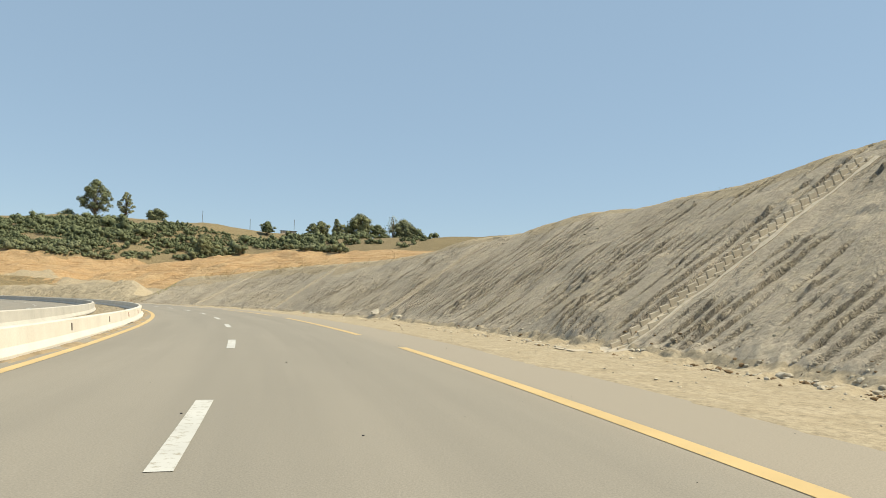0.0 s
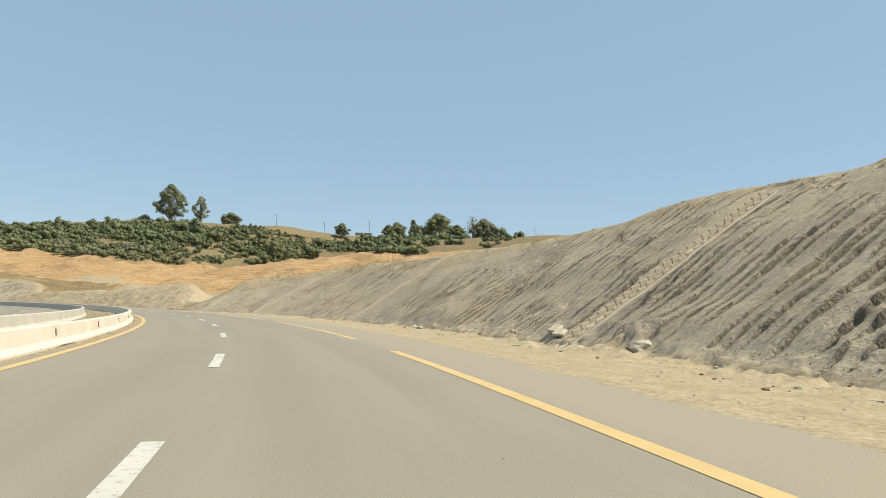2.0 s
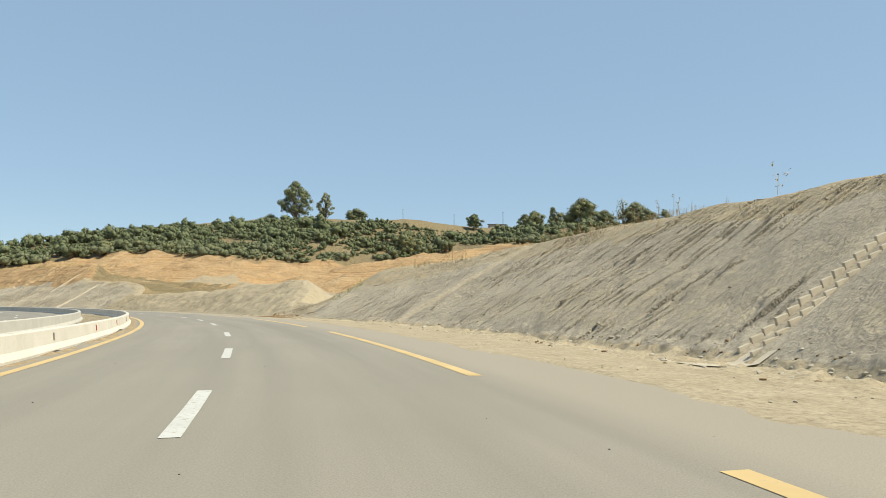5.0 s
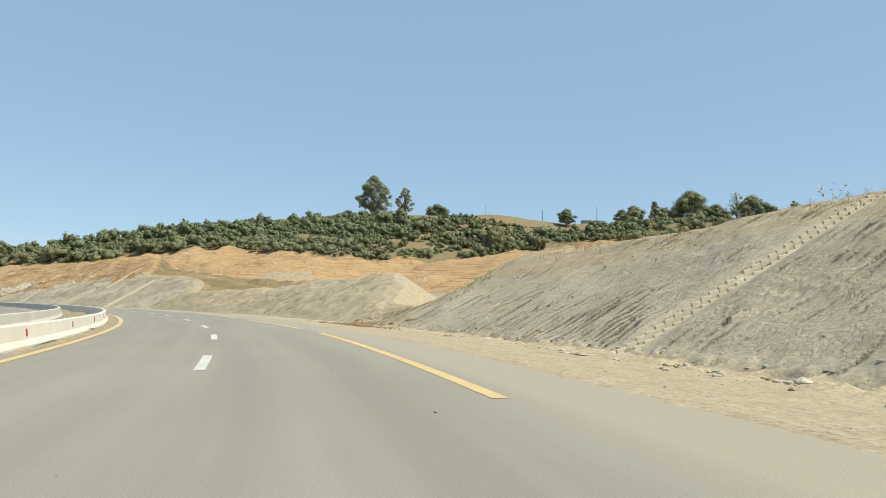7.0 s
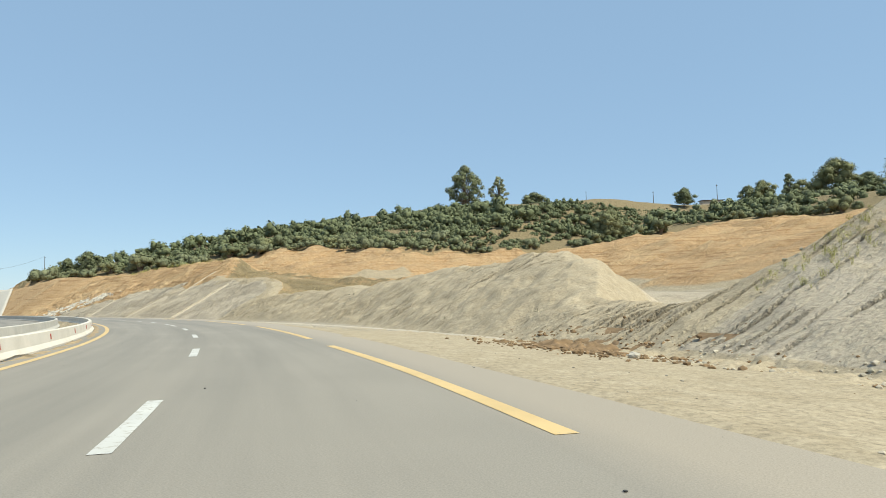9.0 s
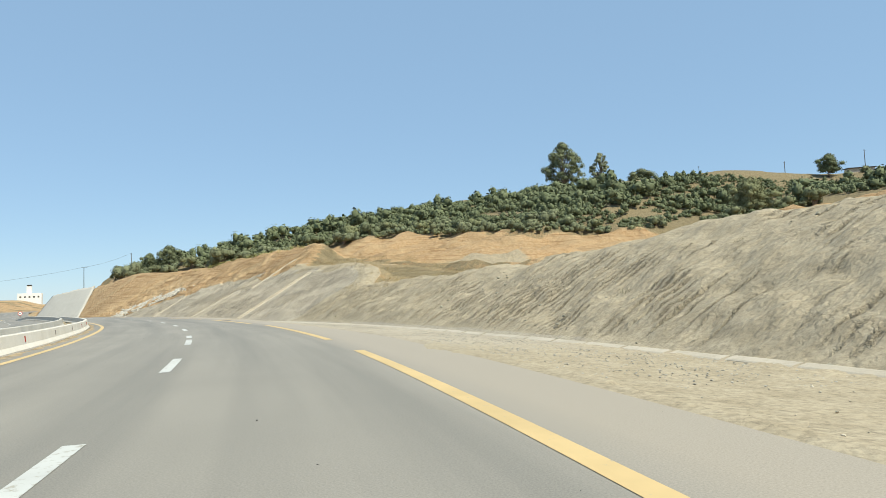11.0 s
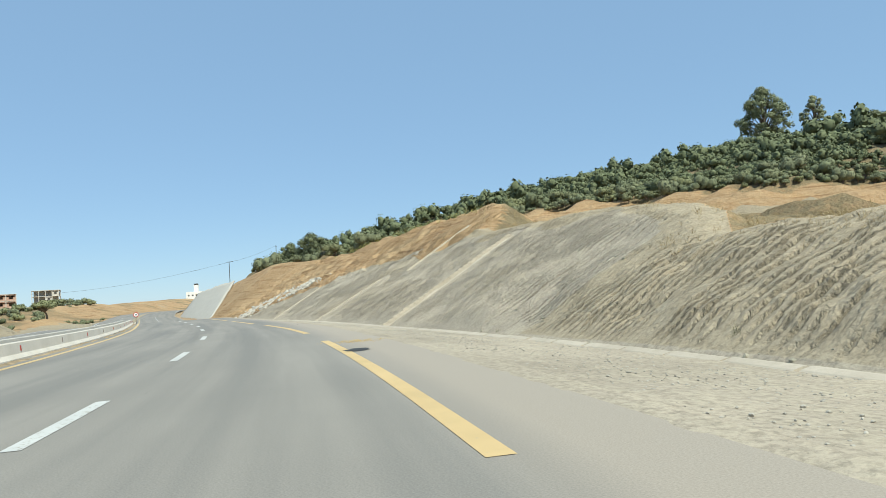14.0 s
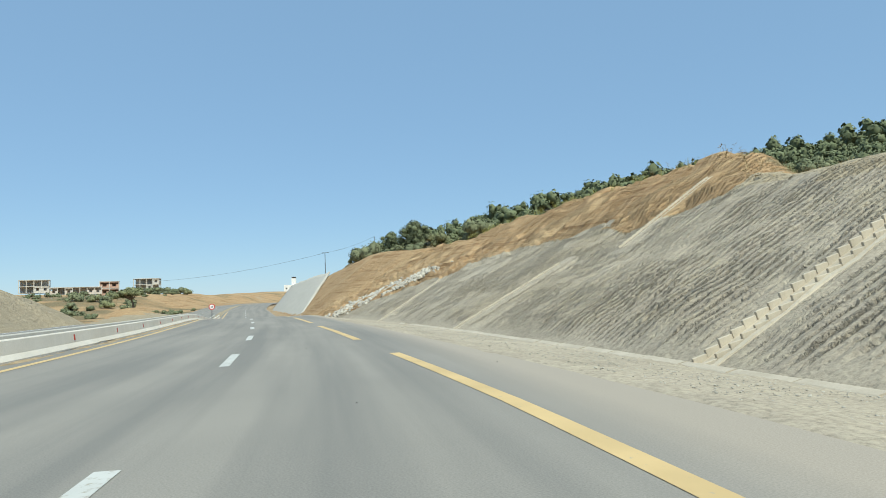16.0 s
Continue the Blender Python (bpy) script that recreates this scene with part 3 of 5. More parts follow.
# torn crumbs hang on the lips of the furrows, long down the slope
crumbs_at = value_noise(S2 / 0.26 + 0.5 * value_noise(S2 / 0.6, D2 / 0.5, 46), D2 / 0.42, 41) + 0.6 * value_noise(S2 / 0.15, D2 / 0.2, 48)
lumps = np.clip((crumbs_at - 0.12) * 2.6, 0, 1) * (0.5 + 0.8 * np.abs(value_noise(S2 / 0.5, D2 / 0.5, 47)))
fine_lumps = np.clip((value_noise(S2 / 0.16, D2 / 0.19, 65) - 0.15) * 2.4, 0, 1)
crumbly = np.clip(0.85 * rows * (1 - 0.35 * even) + 0.40 * fbm(S2 / 3.5, D2 / 2.2, 3, 44) - 0.05, 0.0, 1.2)
clods = crumbly * (0.75 * lumps + 0.45 * fine_lumps - 0.34)
holes = np.clip(value_noise(S2 / 0.5, D2 / 0.8, 49) - 0.40, 0, 1) * np.clip(0.25 + fbm(S2 / 5, D2 / 4, 2, 50), 0, 1)
Z2 = Z2 + steep * (0.08 - groove + (0.20 * clods - 0.24 * holes) * weather + 0.035 * fbm(S2 / 0.8, D2 / 0.7, 3, 45))
scarps = np.clip(fbm(S2 / 3.0, D2 / 1.6, 4, 53, 0.6), -0.6, 0.9) - 0.7 * np.exp(-np.abs(value_noise(S2 / 1.9 + 0.4 * value_noise(S2 / 3, D2 / 2, 55), D2 / 9, 54) / 0.22) ** 1.5)
Z2 = Z2 + rise * 0.42 * scarps * ease(-1.5, 0.5, Z2 - crest_z(S2) + lerp_table(S2, (247, 0.0), (256, 4.3), (300, 8.6), (318, 12))) * ease(246, 254, S2)
mound = ease(139, 146, S2) * ease(218, 205, S2)
Z2 = Z2 + rise * mound * 0.13 * fbm(S2 / 1.3, D2 / 1.2, 3, 67)
Z2 = Z2 + rise * 0.26 * fbm(S2 / 6, D2 / 6, 3, 42) + rise * (1 - steep) * 0.10 * fbm(S2 / 1.1, D2 / 1.1, 3, 43)
# crumbled spoil along the foot
foot = np.exp(-((D2 - td2 + 0.3) / 1.1) ** 2) * lerp_table(S2, (0, 1.0), (125, 0.8), (150, 0.5), (170, 0.15), (300, 0.1))
Z2 = Z2 + foot * np.clip(0.06 + 0.10 * fbm(S2 / 1.6, D2 / 0.8, 3, 51) + 0.16 * fbm(S2 / 0.32, D2 / 0.34, 3, 52), 0, 1)
# a heap of grey crumbs beside the second drain
tip = np.exp(-((S2 - 46.6) / 1.3) ** 2 - ((D2 - 12.6) / 1.1) ** 2)
Z2 = Z2 + 0.38 * tip * (0.9 + 0.25 * fbm(S2 / 0.22, D2 / 0.22, 3, 64))
# wheel ruts and crumbs on the verge
verge2 = ease(0.2, 1.0, D2 - pe2 - 0.6) * ease(0.4, -0.6, D2 - td2)
Z2 = Z2 + verge2 * 0.016 * fbm(S2 / 1.6, D2 / 0.6, 4, 61) 
# dust drifts thinly over the ragged edge of the asphalt
lip = D2 - (pe2 + 0.6) + 0.30 * fbm(S2 / 5, S2 * 0, 3, 62) + 0.14 * fbm(S2 / 0.8, D2 / 0.5, 3, 63)
Z2 = np.where(D2 < pe2 + 1.1, road_z(S2) + 0.030 * np.clip(lip / 0.25, -1.0, 0.5) - 0.01 - 0.05 * (F2 < 0.01), Z2)
x2, y2 = on_road(S2, D2)
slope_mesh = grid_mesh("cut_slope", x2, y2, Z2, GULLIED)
add_values(slope_mesh, "along", warp)
add_values(slope_mesh, "across", D2)
add_values(slope_mesh, "row", rows * np.clip(0.4 + 0.6 * weather, 0, 1.2))
add_values(slope_mesh, "steep", steep * np.clip(0.4 + 0.6 * weather, 0, 1.1))
# ridges go tan and furrows stay grey: some furrow shade is put in colour
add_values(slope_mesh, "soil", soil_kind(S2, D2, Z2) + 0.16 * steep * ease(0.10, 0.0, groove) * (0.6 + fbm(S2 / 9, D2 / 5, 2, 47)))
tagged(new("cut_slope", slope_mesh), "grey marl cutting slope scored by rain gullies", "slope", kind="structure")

# ---------------------------------------------------------------- road and markings
rs = np.concatenate([np.arange(-60, 300, 2.0), np.arange(300, 560, 5.0)])


def carriageway(name, left, right, label):
    f = np.linspace(0, 1, 9)[None]
    d = left[:, None] * (1 - f) + right[:, None] * f
    s = rs[:, None] + 0 * d
    x, y = on_road(s, d)
    me = grid_mesh(name, x, y, road_z(s), ASPHALT)
    add_values(me, "across", d)
    add_values(me, "along", s)
    return tagged(new(name, me), label, "road", kind="structure")


carriageway("road", barrier_d(rs) + 0.02, pavement_edge(rs), "dusty grey asphalt carriageway curving left")
carriageway("road_opposite", np.full(len(rs), -17.0), np.full(len(rs), -8.1), "dusty grey asphalt of the opposite carriageway")
median_mesh = strip("median", rs, barrier_d(rs) + 0.01, np.full(len(rs), -8.09), -0.02, SOIL, 8,
                    lambda s, d: 0.10 * fbm(s / 1.7, d / 0.9, 3, 71))
add_values(median_mesh, "soil", np.full(len(median_mesh.vertices), 1.25))
tagged(new("median", median_mesh), "strip of loose tan earth between two concrete barriers", "median", kind="structure")


def marking(name, s0, s1, centre, width, mat, label, group):
    n = max(2, int((s1 - s0) / 1.5) + 1)
    s = np.linspace(s0, s1, n)
    c = centre(s)
    me = strip(name, s, c - width / 2, c + width / 2, 0.006, mat)
    return tagged(new(name, me), label, "road marking", group, "structure")


for end in (-39, -27, -15, -3, 8.7, 21.3, 33.8, 44.7, 56.3, 67.8, 78.5, 88, 98.7, 112, 122.5, 132.6, 145, 157.0, 167.8, 177.8, 191.8, 202.0, 213.2, 225, 237.7, 248.2,
            259.4, 271, 283, 295, 307, 319, 331, 343, 355, 367, 379, 391, 403, 415, 427, 439):
    marking("lane_dash", end - 3.6, end, lane_line, 0.21, WHITE_PAINT, "white lane dash painted on dusty asphalt", "lane dashes")
marking("lane_dash", 179.4, 181.6, lane_line, 0.21, WHITE_PAINT, "short white lane dash painted on dusty asphalt", "lane dashes")
for a, b in ((-58, -32), (-26, -7), (-1.5, 18.3), (24.8, 45.6), (51.6, 72.6), (79.4, 98.0), (104.0, 123.6), (128.4, 143.8), (148.5, 167.0), (172.4, 190.6),
             (195.9, 213.0), (219.2, 235.4), (241.6, 256.2), (262.0, 280.0), (286, 306), (312, 332), (338, 358)):
    marking("edge_stroke", a, b, line_right, 0.26, YELLOW_PAINT, "worn yellow edge line stroke on the asphalt", "yellow edge strokes")
marking("edge_line", -60, 420, line_left, 0.22, YELLOW_PAINT, "worn yellow edge line beside the concrete barrier", "yellow edge lines")
for k in range(-3, 46):
    marking("lane_dash", 3.0 + 12.0 * k, 6.0 + 12.0 * k, lambda s: 0 * s - 12.4, 0.2, WHITE_PAINT,
            "white lane dash on the opposite carriageway", "lane dashes of the opposite carriageway")
marking("far_edge_line", -60, 420, lambda s: 0 * s - 16.4, 0.2, WHITE_PAINT, "white edge line of the opposite carriageway", "white edge lines")

# ---------------------------------------------------------------- concrete barriers, unit by unit
UNIT = 6.8


def barrier_mesh(name, mat, height):
    """One length of safety barrier with a flared foot, its front to +x."""
    prof = [(0.0, 0.0), (0.0, 0.07), (-0.11, 0.22), (-0.16, height - 0.03), (-0.19, height), (-0.31, height), (-0.34, height - 0.03), (-0.39, 0.22), (-0.50, 0.07), (-0.50, 0.0)]
    ys = [-UNIT / 2 + 0.008, -UNIT / 2 + 0.03, -0.7, 0.7, UNIT / 2 - 0.03, UNIT / 2 - 0.008]
    verts, faces = [], []
    n = len(prof)
    for j, y in enumerate(ys):
        inset = 0.012 if j in (0, len(ys) - 1) else 0.0
        for x, z in prof:
            verts.append((x + (-inset if x > -0.25 else inset), y, z - (inset if z > 0.3 else 0)))
    for j in range(len(ys) - 1):
        for i in range(n - 1):
            faces.append((j * n + i, j * n + i + 1, (j + 1) * n + i + 1, (j + 1) * n + i))
    faces.append(tuple(range(n))[::-1])
    faces.append(tuple(range((len(ys) - 1) * n, len(ys) * n)))
    return mesh_from(name, verts, faces, mat, smooth=False)


def box_mesh(name, size, mat, bevel=0.0):
    bm = bmesh.new()
    bmesh.ops.create_cube(bm, size=1.0)
    bmesh.ops.scale(bm, vec=size, verts=bm.verts)
    if bevel:
        bmesh.ops.bevel(bm, geom=bm.edges[:], offset=bevel, segments=1, affect="EDGES")
    me = bpy.data.meshes.new(name)
    bm.to_mesh(me)
    bm.free()
    me.materials.append(mat)
    return me


RED = plain("red_reflector", (0.34, 0.035, 0.02), 0.4, vary=0.2)
GREY_PLATE = plain("dull_reflector", (0.20, 0.17, 0.15), 0.5, vary=0.2)
front_mesh, back_mesh = barrier_mesh("barrier_unit", BARRIER, 0.62), barrier_mesh("median_barrier_unit", BARRIER_GREY, 0.64)
plate_mesh, dull_mesh = box_mesh("reflector", (0.02, 0.10, 0.20), RED, 0.004), box_mesh("reflector", (0.02, 0.10, 0.20), GREY_PLATE, 0.004)
rb = random.Random(3)


def chord_pose(s, offset, turn):
    """A unit's place, squared to the line between its two ends."""
    ends = np.array([s - UNIT / 2, s + UNIT / 2])
    x, y = on_road(ends, offset(ends))
    z = road_z(ends)
    rise = math.degrees(math.atan2(float(z[1] - z[0]), UNIT))
    return pose(float(x.mean()), float(y.mean()), float(z.mean()) - 0.02, 0, 0, math.degrees(math.atan2(y[1] - y[0], x[1] - x[0])) - 90 + turn) @ pose(0, 0, 0, rise)


for k in range(int(420 / UNIT)):
    s = -44.1 + UNIT * (k + 0.5)
    d = float(barrier_d(s))
    ob = new("barrier_unit", front_mesh)
    ob.matrix_basis = chord_pose(s, barrier_d, rb.uniform(-0.06, 0.06))
    tagged(ob, "whitish concrete safety barrier length beside the road", "barrier", "roadside barrier lengths")
    red = rb.random() < 0.62
    part("reflector", plate_mesh if red else dull_mesh, ob, "red reflector plate" if red else "dull reflector plate", pose(-0.122, 0.0, 0.40, 0, -7, 0))
    s2 = s + 1.1
    ob = new("median_barrier_unit", back_mesh)
    ob.matrix_basis = chord_pose(s2, lambda v: 0 * v - 7.55, rb.uniform(-0.06, 0.06))
    tagged(ob, "grey concrete barrier length of the opposite carriageway", "barrier", "median barrier lengths")

# grit that has gathered along the foot of the barrier
gs3 = np.arange(-40, 300, 0.22)
f3 = np.linspace(0, 1, 6)
S3, F3 = np.meshgrid(gs3, f3, indexing="ij")
D3 = (barrier_d(gs3)[:, None] - 0.01) + F3 * (0.40 + 0.12 * fbm(S3 / 2.0, S3 * 0, 3, 82))
Z3 = road_z(S3) - 0.01 + np.sin(np.pi * F3) * np.clip(0.028 + 0.045 * fbm(S3 / 1.1, D3 / 0.2, 4, 81), 0, 1)
x3, y3 = on_road(S3, D3)
grit_mesh = grid_mesh("roadside_grit", x3, y3, Z3, plain("brown_grit", (0.30, 0.225, 0.135), 0.95, vary=0.35, scale=2.0, relief=0.03))
tagged(new("roadside_grit", grit_mesh), "brown grit gathered along the barrier's foot", "grit", kind="stuff")

# ---------------------------------------------------------------- trees and scrub
def soft_mesh(name, verts, faces, turns, mat):
    """Leaves that take the light as the rounded clump they belong to."""
    me = mesh_from(name, verts, faces, mat)
    me.normals_split_custom_set_from_vertices([tuple(v) for v in turns])
    return me


def ball(level):
    bm = bmesh.new()
    bmesh.ops.create_icosphere(bm, subdivisions=level, radius=1.0)
    out = [v.co.copy() for v in bm.verts], [tuple(v.index for v in f.verts) for f in bm.faces]
    bm.free()
    return out


BALLS = {1: ball(1), 2: ball(2)}


def leaf_cloud(rnd, blobs, count, size, mat, name, core=2, fill=0.80):
    """Leaves as small bent pairs of triangles, thick on the skin of the blobs, over an added leaf-coloured core that
    keeps the gaps from going black.
    """
    verts, faces, turns = [], [], []
    for cx, cy, cz, r, h in blobs if core else ():
        n = len(verts)
        for v in BALLS[core][0]:
            k = fill * rnd.uniform(0.80, 1.12)
            verts.append(Vector((cx + v.x * r * k, cy + v.y * r * k, cz + v.z * h * k)))
            turns.append((v + Vector((rnd.gauss(0, 0.25), rnd.gauss(0, 0.25), rnd.gauss(0, 0.25)))).normalized())
        faces += [tuple(n + i for i in f) for f in BALLS[core][1]]
    weight = [b[3] * b[4] for b in blobs]
    for _ in range(count):
        cx, cy, cz, r, h = rnd.choices(blobs, weight)[0]
        while True:
            v = Vector((rnd.gauss(0, 1), rnd.gauss(0, 1), rnd.gauss(0, 1)))
            if v.length > 0.1 and v.normalized().z > -0.65:
                break
        v.normalize()
        k = rnd.uniform(0.70, 1.12)
        p = Vector((cx + v.x * r * k, cy + v.y * r * k, cz + v.z * h * k))
        up = (v + Vector((rnd.gauss(0, 0.5), rnd.gauss(0, 0.5), rnd.gauss(0, 0.5) + 0.3))).normalized()
        a = up.orthogonal().normalized()
        a.rotate(Matrix.Rotation(rnd.uniform(0, 6.3), 3, up))
        b = up.cross(a)
        w, l = size * rnd.uniform(0.6, 1.3), size * rnd.uniform(0.6, 1.4)
        n = len(verts)
        verts += [p - a * w - b * l * 0.3, p + b * l - up * 0.25 * w, p + a * w - b * l * 0.2 + up * 0.2 * w, p - b * l + up * 0.1 * w]
        faces += [(n, n + 2, n + 1), (n, n + 3, n + 2)]
        soft = (v * 0.9 + up * 0.22 + Vector((0, 0, 0.2))).normalized()
        turns += [soft] * 4
    return soft_mesh(name, verts, faces, turns, mat)


def limb_mesh(name, spines, mat):
    """Tapered limbs: each spine a list of (place, radius)."""
    verts, faces = [], []
    for spine in spines:
        base = len(verts)
        for p, r in spine:
            for j in range(6):
                a = j * math.pi / 3
                verts.append((p[0] + r * math.cos(a), p[1] + r * math.sin(a), p[2]))
        for k in range(len(spine) - 1):
            for j in range(6):
                faces.append((base + k * 6 + j, base + k * 6 + (j + 1) % 6, base + k * 6 + 6 + (j + 1) % 6, base + k * 6 + 6 + j))
    return mesh_from(name, verts, faces, mat)


def make_bush(seed, leaves=850, size=0.145, core=2, lobes=(7, 11)):
    """Low wide evergreen about 5 m across and 3.6 m high."""
    rnd = random.Random(seed)
    blobs, spines = [], []
    for _ in range(rnd.randint(*lobes)):
        a, q = rnd.uniform(0, 6.3), rnd.uniform(0.2, 1.7)
        r = rnd.uniform(0.7, 1.25)
        blobs.append((q * math.cos(a), q * math.sin(a), rnd.uniform(1.0, 2.5) - 0.25 * q, r, r * rnd.uniform(0.75, 1.05)))
    for b in blobs[:5]:
        spines.append([((0, 0, -0.3), 0.16), ((b[0] * 0.4, b[1] * 0.4, b[2] * 0.5), 0.1), ((b[0], b[1], b[2]), 0.03)])
    return leaf_cloud(rnd, blobs, leaves, size, LEAF, "crown", core), limb_mesh("trunk", spines, BARK)


def make_tree(seed, height, spread, clear, leaves, mat, size=0.33, blobs_n=14, tight=1.0, fill=0.7, core=2):
    """A tree with a bare stem up to clear metres and an open crown."""
    rnd = random.Random(seed)
    blobs, spines = [], []
    lean = rnd.uniform(-0.4, 0.4)
    spines.append([((0, 0, -0.4), 0.035 * height), ((lean * 0.5, 0, clear * 0.6), 0.026 * height), ((lean, 0.1, clear + 0.25 * (height - clear)), 0.017 * height), ((lean * 1.2, 0, height * 0.92), 0.004 * height)])
    for k in range(blobs_n):
        f = (k + 0.5) / blobs_n
        zc = clear + (height - clear) * (0.12 + 0.80 * f)
        q = spread * (0.62 * math.sin(math.pi * min(1, 0.25 + 0.72 * f))) * rnd.uniform(0.35, 1.05)
        a = k * 2.4 + rnd.uniform(-0.5, 0.5)
        r = spread * rnd.uniform(0.18, 0.32) * tight
        c = (lean + q * math.cos(a), q * math.sin(a), zc)
        blobs.append((*c, r, r * rnd.uniform(0.7, 0.95)))
        spines.append([((lean * 0.8, 0, max(clear * 0.55, zc - 0.3 * height)), 0.010 * height), ((c[0] * 0.55, c[1] * 0.55, zc - 0.08 * height), 0.007 * height), (c, 0.002 * height)])
    return leaf_cloud(rnd, blobs, leaves, size, mat, "crown", core, fill), limb_mesh("trunk", spines, BARK)


def plant(name, meshes, s, d, scale, label, category, group="", turn=0.0, sink=0.0, squash=1.0):
    x, y = on_road(s, d)
    z = float(land_z(np.array([s]), np.array([d]))[0]) - sink
    ob = thing(name, pose(float(x), float(y), z, 0, 0, turn) @ Matrix.Diagonal((scale, scale, scale * squash, 1)), label, category, group)
    part("trunk", meshes[1], ob)
    part("crown", meshes[0], ob)
    return ob


BUSHES = [make_bush(100 + k) for k in range(6)]
rt = random.Random(11)


def scrub_places():
    """Where the scrub stands on the hill above the clay."""
    found, cells = [], {}
    for _ in range(60000):
        s = rt.uniform(196, 470)
        rim = float(rim_d(s))
        d = rim - 2.5 + 158 * rt.random() ** 1.25
        up = d - rim
        if (s > 415 and d > 80) or (s > 385 and up > 95) or (s < 250 and up > 55) or up > 150:
            continue
        open_land = fbm(np.array(s / 16), np.array(d / 16), 3, 91) + (0.75 if s < 268 else 0) + (0.35 if up > 80 else 0)
        if 284 < s < 300 and d > 222 or s > 404 and rt.random() < 0.8 or s > 428:
            continue
        if open_land > 0.72 or (s < 258 and rt.random() < 0.3):
            continue
        x, y = (float(v) for v in on_road(s, d))
        k = (0.65 + 1.55 * rt.random() ** 1.7) * (1.0 if s > 260 else 0.85) * (0.62 if up > 75 else 1.0) * (0.62 if 262 < s < 345 and up < 32 else 1.0) * (0.7 if 268 < s < 312 and d > 172 else 1.0)
        key = (int(x // 9), int(y // 9))
        near = [q for i in (-1, 0, 1) for j in (-1, 0, 1) for q in cells.get((key[0] + i, key[1] + j), ())]
        if any((x - q[0]) ** 2 + (y - q[1]) ** 2 < (1.42 * (k + q[2])) ** 2 for q in near):
            continue
        cells.setdefault(key, []).append((x, y, k))
        found.append((up, s, d, k, x, y))
    return sorted(found)


places = scrub_places()
for _ in range(420):
    s, d = rt.uniform(262, 356), rt.uniform(222, 312)
    if fbm(np.array(s / 14), np.array(d / 14), 3, 93) < 0.30 and not (282 < s < 302 and d > 240 and rt.random() < 0.8):
        places.append((200.0, s, d, rt.uniform(0.35, 0.95), *(float(v) for v in on_road(s, d))))
for up, s, d, k, x, y in places[:290]:
    plant("scrub_bush", BUSHES[rt.randrange(6)], s, d, k, "dense dark green evergreen bush above the clay cutting" if up < 15 else "dense dark green evergreen bush on the hillside", "bush", "hillside scrub",
          rt.uniform(0, 360), 0.35, rt.uniform(0.85, 1.15))
thin = [make_bush(300 + k, 165, 0.25, 1, (5, 7)) for k in range(5)]
thin_data = [(np.array([v.co for v in m[0].vertices]), np.array([p.vertices[:] for p in m[0].polygons]), np.array([v.vector for v in m[0].corner_normals])) for m in thin]
vs, fs, ns, n = [], [], [], 0
for up, s, d, k, x, y in places[290:1900]:
    co, fa, no = thin_data[rt.randrange(5)]
    a = rt.uniform(0, 6.3)
    rot = np.array([[math.cos(a), -math.sin(a), 0], [math.sin(a), math.cos(a), 0], [0, 0, 1]])
    z = float(land_z(np.array([s]), np.array([d]))[0]) - 0.3
    per_vertex = np.zeros_like(co)
    per_vertex[fa.ravel()] = no
    vs.append(co @ rot.T * k * (1, 1, rt.uniform(0.75, 1.2)) + np.array([x, y, z]))
    ns.append(per_vertex @ rot.T)
    fs.append(fa + n)
    n += len(co)
tagged(new("far_scrub", soft_mesh("far_scrub", np.concatenate(vs), np.concatenate(fs), np.concatenate(ns), LEAF)), "dense green evergreen scrub covering the upper hillside", "scrub", kind="stuff")

GUM_A, GUM_B = make_tree(5, 22, 13.0, 2.6, 9500, GUM_LEAF, 0.25, 60, 0.52, 0.42), make_tree(8, 18, 7.4, 3.4, 4600, GUM_LEAF, 0.23, 34, 0.56, 0.42)
OAK = make_tree(9, 11, 10.0, 1.0, 6000, LEAF, 0.20, 40, 0.72, 0.62)
PINE = make_tree(14, 9, 7.0, 2.2, 2400, LEAF, 0.22, 16)
POPLAR = make_tree(27, 13, 4.2, 1.0, 2200, GUM_LEAF, 0.22, 18, 1.1, 0.5)
SPARSE = make_tree(21, 12, 6.5, 2.0, 420, GUM_LEAF, 0.25, 18, 1.0, 0.7, 0)
plant("gum_tree", GUM_A, 374, 218, 1.12, "tall open-crowned gum tree on the hilltop", "tree", sink=0.3)
plant("gum_tree", GUM_B, 361, 230, 1.1, "slimmer tall gum tree on the hilltop", "tree", sink=0.3)
plant("holm_oak", OAK, 389, 212, 1.25, "dark broad oak on the hilltop beside the gum trees", "tree", turn=40)
plant("holm_oak", OAK, 346, 240, 1.15, "dark flat-topped oak on the hilltop", "tree", turn=140, squash=0.8)
plant("holm_oak", OAK, 232.5, 256.8, 1.36, "large dark spreading oak on the hill's edge", "tree", turn=200)
plant("holm_oak", OAK, 227.5, 262.0, 0.95, "dark oak leaning against a larger one", "tree", turn=20, squash=0.85)
plant("sparse_tree", SPARSE, 224.8, 274.4, 1.3, "half-bare pale tree on the hill's edge", "tree", turn=10)
plant("holm_oak", OAK, 222.4, 279.0, 1.28, "dark oak beside a half-bare tree", "tree", turn=310)
plant("holm_oak", OAK, 217.5, 272.0, 0.85, "low dark oak at the end of the hill's tree row", "tree", turn=130)
plant("poplar_tree", POPLAR, 246.2, 266.8, 1.0, "narrow grey-green poplar on the hilltop", "tree", turn=20)
plant("holm_oak", OAK, 252.8, 266.1, 0.95, "rounded dark oak on the hilltop", "tree", turn=250)
plant("pine_tree", PINE, 258.0, 270, 1.0, "small dark pine on the hilltop", "tree", turn=20)
